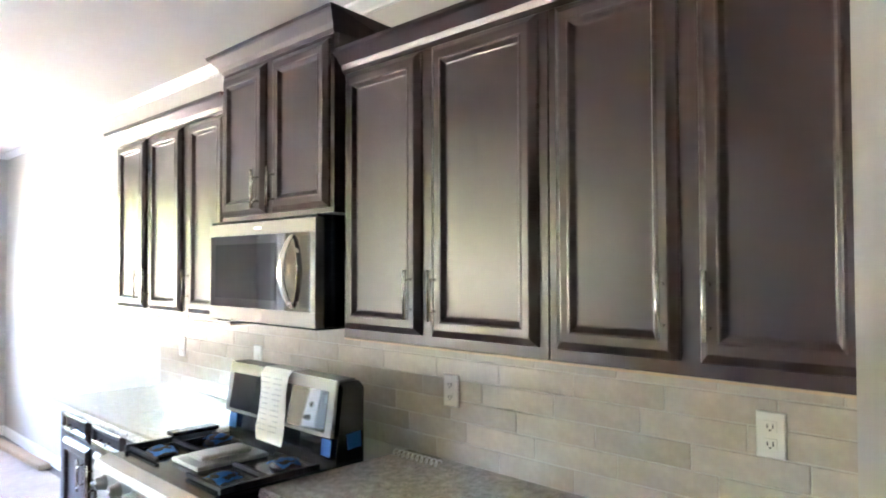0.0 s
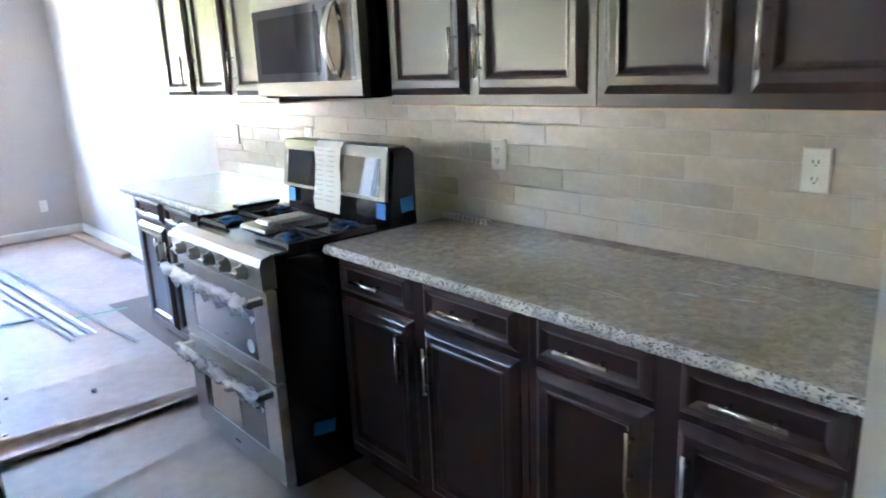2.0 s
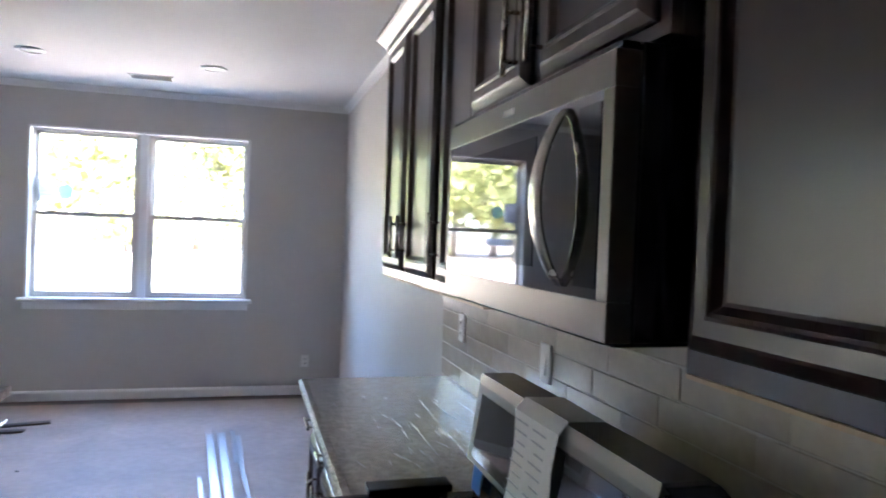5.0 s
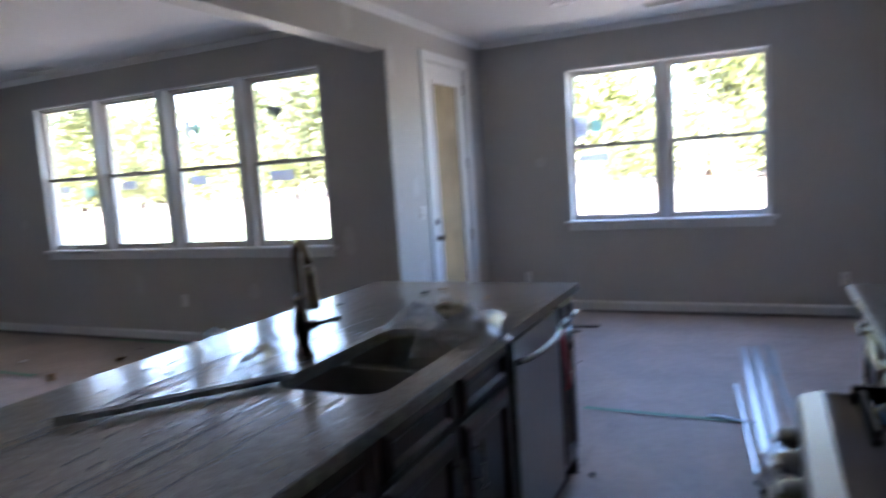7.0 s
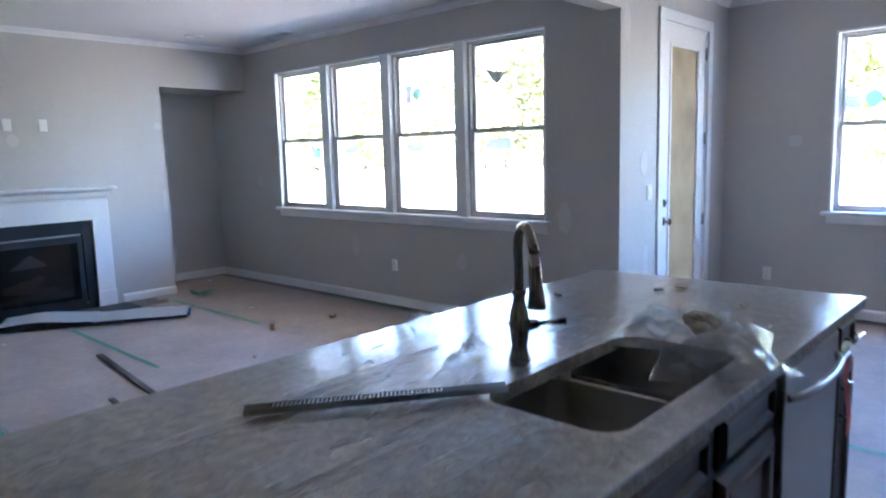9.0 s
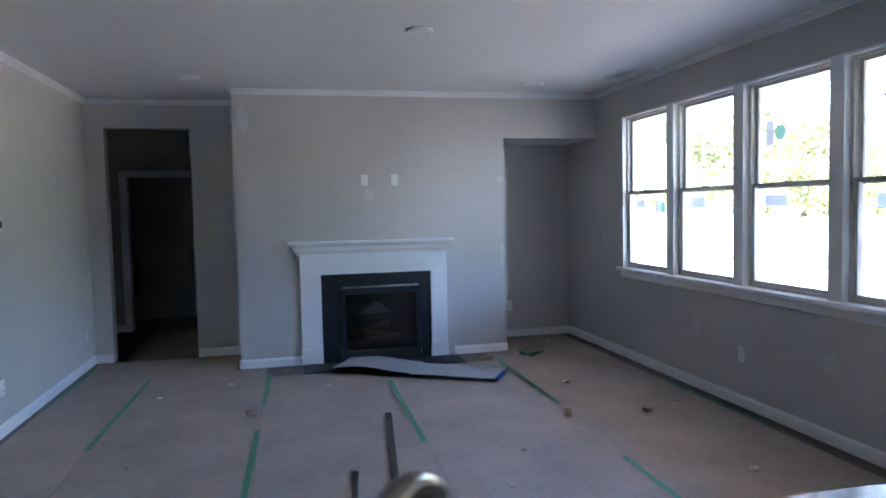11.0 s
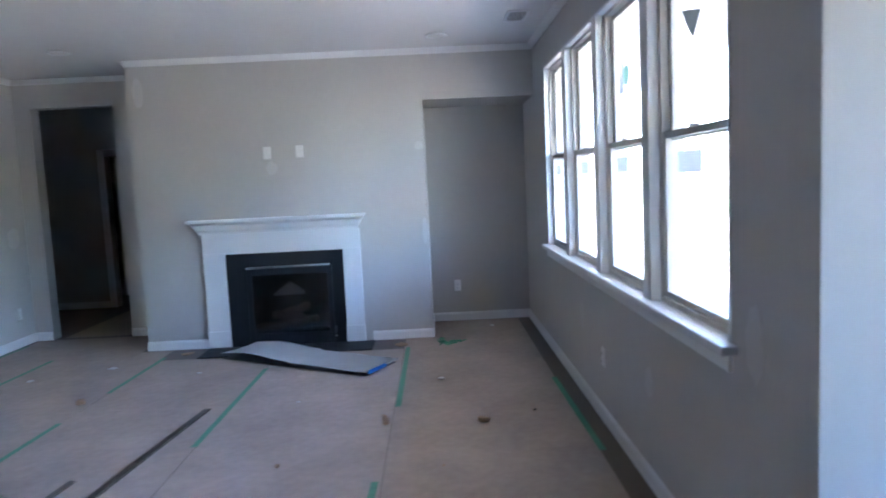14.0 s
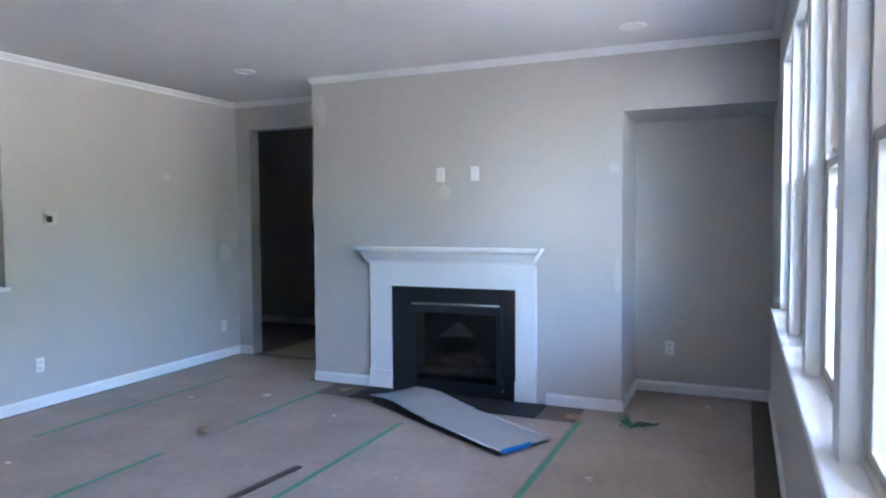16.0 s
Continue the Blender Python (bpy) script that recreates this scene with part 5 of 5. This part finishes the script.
def strip(name, x0, y0, x1, y1, w, h, material, label):
    l = math.hypot(x1 - x0, y1 - y0)
    bm = box(-l / 2, l / 2, -w / 2, w / 2, 0, h, bevel=min(w, h) * 0.2)
    return solid(name, bm, material, label, "strip", m=pose((x0 + x1) / 2, (y0 + y1) / 2, 0.012, 0, 0, math.degrees(math.atan2(y1 - y0, x1 - x0))))


strip("wood_strip", -4.6, 1.055, -6.63, 1.287, 0.045, 0.010, WOOD, "long dark flooring strip lying on the paper")
strip("wood_strip", -4.75, 0.85, -5.53, 0.935, 0.035, 0.012, WOOD, "short dark trim strip lying on the paper")


def angle_bar(x0, y0, x1, y1, w, label):
    l = math.hypot(x1 - x0, y1 - y0)
    bm = box(-l / 2, l / 2, -w / 2, w / 2, 0, 0.002)
    bx(bm, -l / 2, l / 2, -w / 2, -w / 2 + 0.002, 0.002, 0.022), bx(bm, -l / 2, l / 2, w / 2 - 0.002, w / 2, 0.002, 0.014)
    solid("metal_track", bm, STEEL, label, "metal strip", m=pose((x0 + x1) / 2, (y0 + y1) / 2, 0.013, 0, 0, math.degrees(math.atan2(y1 - y0, x1 - x0))), group="metal strips on the floor")


for x0, y0, x1, y1, w in ((-1.12, 4.53, -0.95, 2.42, 0.05), (-1.04, 4.56, -0.88, 2.38, 0.05), (-0.96, 4.60, -0.73, 2.02, 0.022), (-1.13, 3.6, -1.0, 2.32, 0.020), (-0.93, 4.46, -0.90, 3.86, 0.06)):
    angle_bar(x0, y0, x1, y1, w, "pale metal trim strip lying on the floor paper")
strip("wood_strip", -1.25, 3.02, -1.02, 2.96, 0.035, 0.008, WOOD, "dark splinter of wood on the paper")
strip("paper_roll", -0.16, 5.5, -0.10, 4.15, 0.09, 0.045, CARD, "flattened roll of builder's paper along the wall")
for k, (x0, y0, x1, y1) in enumerate(((-3.0, 4.86, -2.30, 5.02), (-2.95, 4.78, -2.42, 4.80))):
    strip("wood_strip", x0, y0, x1, y1, 0.07, 0.012, WOOD, "dark wooden offcut lying near the nook wall")


def chip(x, y, s, kind, seed, h=0.012):
    rnd = random.Random(seed)
    o = [(s * rnd.uniform(0.5, 1.0) * math.cos(a), s * rnd.uniform(0.4, 0.9) * math.sin(a)) for a in (2 * math.pi * k / 6 for k in range(6))]
    bm = prism(bmesh.new(), o, "z", 0, h)
    for v in bm.verts:
        v.co.z += rnd.uniform(0, h * 0.8) if v.co.z > h / 2 else 0
    solid("debris_scrap", bm, kind, "small scrap of building debris on the floor paper", "scrap", m=pose(x, y, 0.012, 0, 0, seed * 40), group="scraps on the floor")


for k, (x, y, s, kind, h) in enumerate(((-6.18, 2.546, 0.05, CHIP, 0.05), (-6.15, 3.16, 0.055, CHIP, 0.02), (-7.1, 2.906, 0.05, FOAM, 0.008), (-4.95, 3.16, 0.07, PAPER, 0.012), (-6.92, 0.276, 0.06, CHIP, 0.03),
                                        (-4.735, 1.19, 0.055, FOAM, 0.012), (-7.9, 0.05, 0.09, FOAM, 0.004), (-8.3, 0.55, 0.12, CARD, 0.005), (-8.25, 2.55, 0.13, CARD, 0.006), (-5.6, 2.0, 0.025, CHIP, 0.01),
                                        (-5.1, 1.75, 0.03, FOAM, 0.006), (-6.7, 1.9, 0.02, FOAM, 0.006), (-1.53, 1.337, 0.03, FOAM, 0.006), (-1.60, 1.50, 0.028, FOAM, 0.006), (-1.11, 1.514, 0.03, DARK_SLOT, 0.008),
                                        (-1.45, 1.75, 0.018, DARK_SLOT, 0.006), (-1.7, 2.1, 0.03, DARK_SLOT, 0.006), (-2.2, 3.9, 0.02, DARK_SLOT, 0.006), (-8.9, 3.45, 0.05, FOAM, 0.006), (-7.6, 0.9, 0.03, FOAM, 0.006),
                                        (-6.0, -0.4, 0.03, FOAM, 0.006), (-7.6, -0.5, 0.05, FOAM, 0.005), (-6.3, 3.5, 0.02, DARK_SLOT, 0.006), (-5.5, 2.9, 0.015, CHIP, 0.006))):
    chip(x, y, s * 0.72, kind, k + 1, h * 0.7)
bm = bmesh.new()
rnd = random.Random(4)
for k in range(7):
    p = Vector((0, 0, 0.01))
    pts = [p.copy()]
    for q in range(7):
        p += Vector((rnd.uniform(-0.06, 0.06), rnd.uniform(-0.06, 0.06), rnd.uniform(-0.008, 0.014)))
        p.z = max(0.006, p.z)
        pts.append(p.copy())
    tube(bm, pts, 0.006, sides=5)
solid("tape_tangle", bm, GREEN_TAPE, "tangle of torn green tape on the floor", "tape", m=pose(-8.22, 3.02, 0.008))
spring = [(0.012 * math.cos(k * 0.9), 0.0035 * k, 0.014 + 0.012 * math.sin(k * 0.9)) for k in range(70)]
solid("coiled_cord", tube(bmesh.new(), spring, 0.002, sides=5), WHITE_PLASTIC, "pale coiled cord on the counter behind the stove", "cord", m=pose(-0.10, -0.27, 0.922))

# ---- outdoors ----
structure("ground", box(-400, 400, YN + 0.17, 600, -0.55, -0.35), DIRT, "bare pale soil yard", "ground")
structure("ground_side", box(-400, 400, -500, YN + 0.17, -0.55, -0.36), DIRT, "bare pale soil round the house", "ground")
structure("ground_lawn", box(-60, 60, 15, 21, -0.349, -0.31), LAWN, "strip of patchy green grass", "lawn")


def tree(x, y, h, spread, seed):
    rnd = random.Random(seed)
    t = thing("tree", "leafy yellow-green tree at the yard's edge", "tree", pose(x, y, -0.35), "trees beyond the yard")
    bm = tube(bmesh.new(), [(0.1 * math.sin(k + seed), 0.1 * math.cos(k * 1.3), h * 0.85 * k / 7) for k in range(8)], 0.2, sides=8, radii=[0.026 * h * (1 - k / 8.5) for k in range(8)])
    limbs = []
    for k in range(11):
        a, z = rnd.uniform(0, 6.28), h * rnd.uniform(0.10, 0.8)
        r = spread * rnd.uniform(0.5, 1.0) * (1.15 - z / h)
        e = Vector((r * math.cos(a), r * math.sin(a), z + h * 0.14))
        tube(bm, [(0, 0, z), Vector((0, 0, z)).lerp(e, 0.5) + Vector((0, 0, 0.15)), e], 0.06, sides=5, radii=[0.009 * h, 0.006 * h, 0.002 * h])
        limbs += [e, Vector((0, 0, z)).lerp(e, 0.6)]
    limbs += [Vector((0, 0, h * 0.85)), Vector((0.3, 0.2, h * 0.95))]
    part("trunk", bm, BARK, t)
    vs, fs = [], []
    for c in limbs:
        for _ in range(150):
            d = Vector((rnd.gauss(0, 1), rnd.gauss(0, 1), rnd.gauss(0, 0.75))) * spread * 0.27
            p, u, w = c + d, Vector((rnd.gauss(0, 1), rnd.gauss(0, 1), rnd.gauss(0, 1))).normalized(), Vector((rnd.gauss(0, 1), rnd.gauss(0, 1), rnd.gauss(0, 1))).normalized()
            s = rnd.uniform(0.035, 0.075) * spread
            if p.z < 0.5:
                continue
            k = len(vs)
            vs += [p - u * s, p + w * s * 0.6, p + u * s, p - w * s * 0.6]
            fs.append((k, k + 1, k + 2, k + 3))
    me = bpy.data.meshes.new("crown")
    me.from_pydata([tuple(v) for v in vs], [], fs)
    me.materials.append(LEAF)
    ob = new("crown", me)
    ob.parent = t
    return t


rnd = random.Random(11)
for k in range(26):
    tree(-108 + k * 6.0 + rnd.uniform(-1.5, 1.5), 62 + rnd.uniform(-4, 12), rnd.uniform(11, 18), rnd.uniform(6.0, 8.0), k)
for k in range(13):
    tree(-100 + k * 11 + rnd.uniform(-3, 3), 54 + rnd.uniform(-2, 2), rnd.uniform(4, 8), rnd.uniform(3.4, 5.0), 50 + k)

# ---- backsplash tiles ----
back = bpy.data.objects["backsplash"]
rnd = random.Random(5)
TW, TH, G = 0.300, 0.0745, 0.0042
shapes = {}


def tile_mesh(w, h):
    key = (round(w, 3), round(h, 3))
    if key not in shapes:
        bm = bmesh.new()
        panel_front(bm, 0, key[0], 0, key[1], 0.0, ((0, 0), (0, 0.0008), (0.0018, 0.0020)))
        shapes[key] = as_mesh("tile", bm, TILE)
    return shapes[key]


z, row = 0.924, 0
while z < 1.375:
    h = min(TH - G, 1.383 - z)
    y = 2.232 - (0.0, 0.15, 0.075, 0.225)[row % 4] - TW if row % 4 else 2.232 - TW
    first = 2.232
    while first > -1.70:
        lo = max(y, -1.71)
        w = first - lo - G
        if w > 0.02:
            ob = new("tile", tile_mesh(w, h))
            ob.parent = back
            ob.location = (-0.0061 - 0.0008 * rnd.random(), lo + G, z)
        first, y = lo, lo - TW
    z, row = z + TH, row + 1
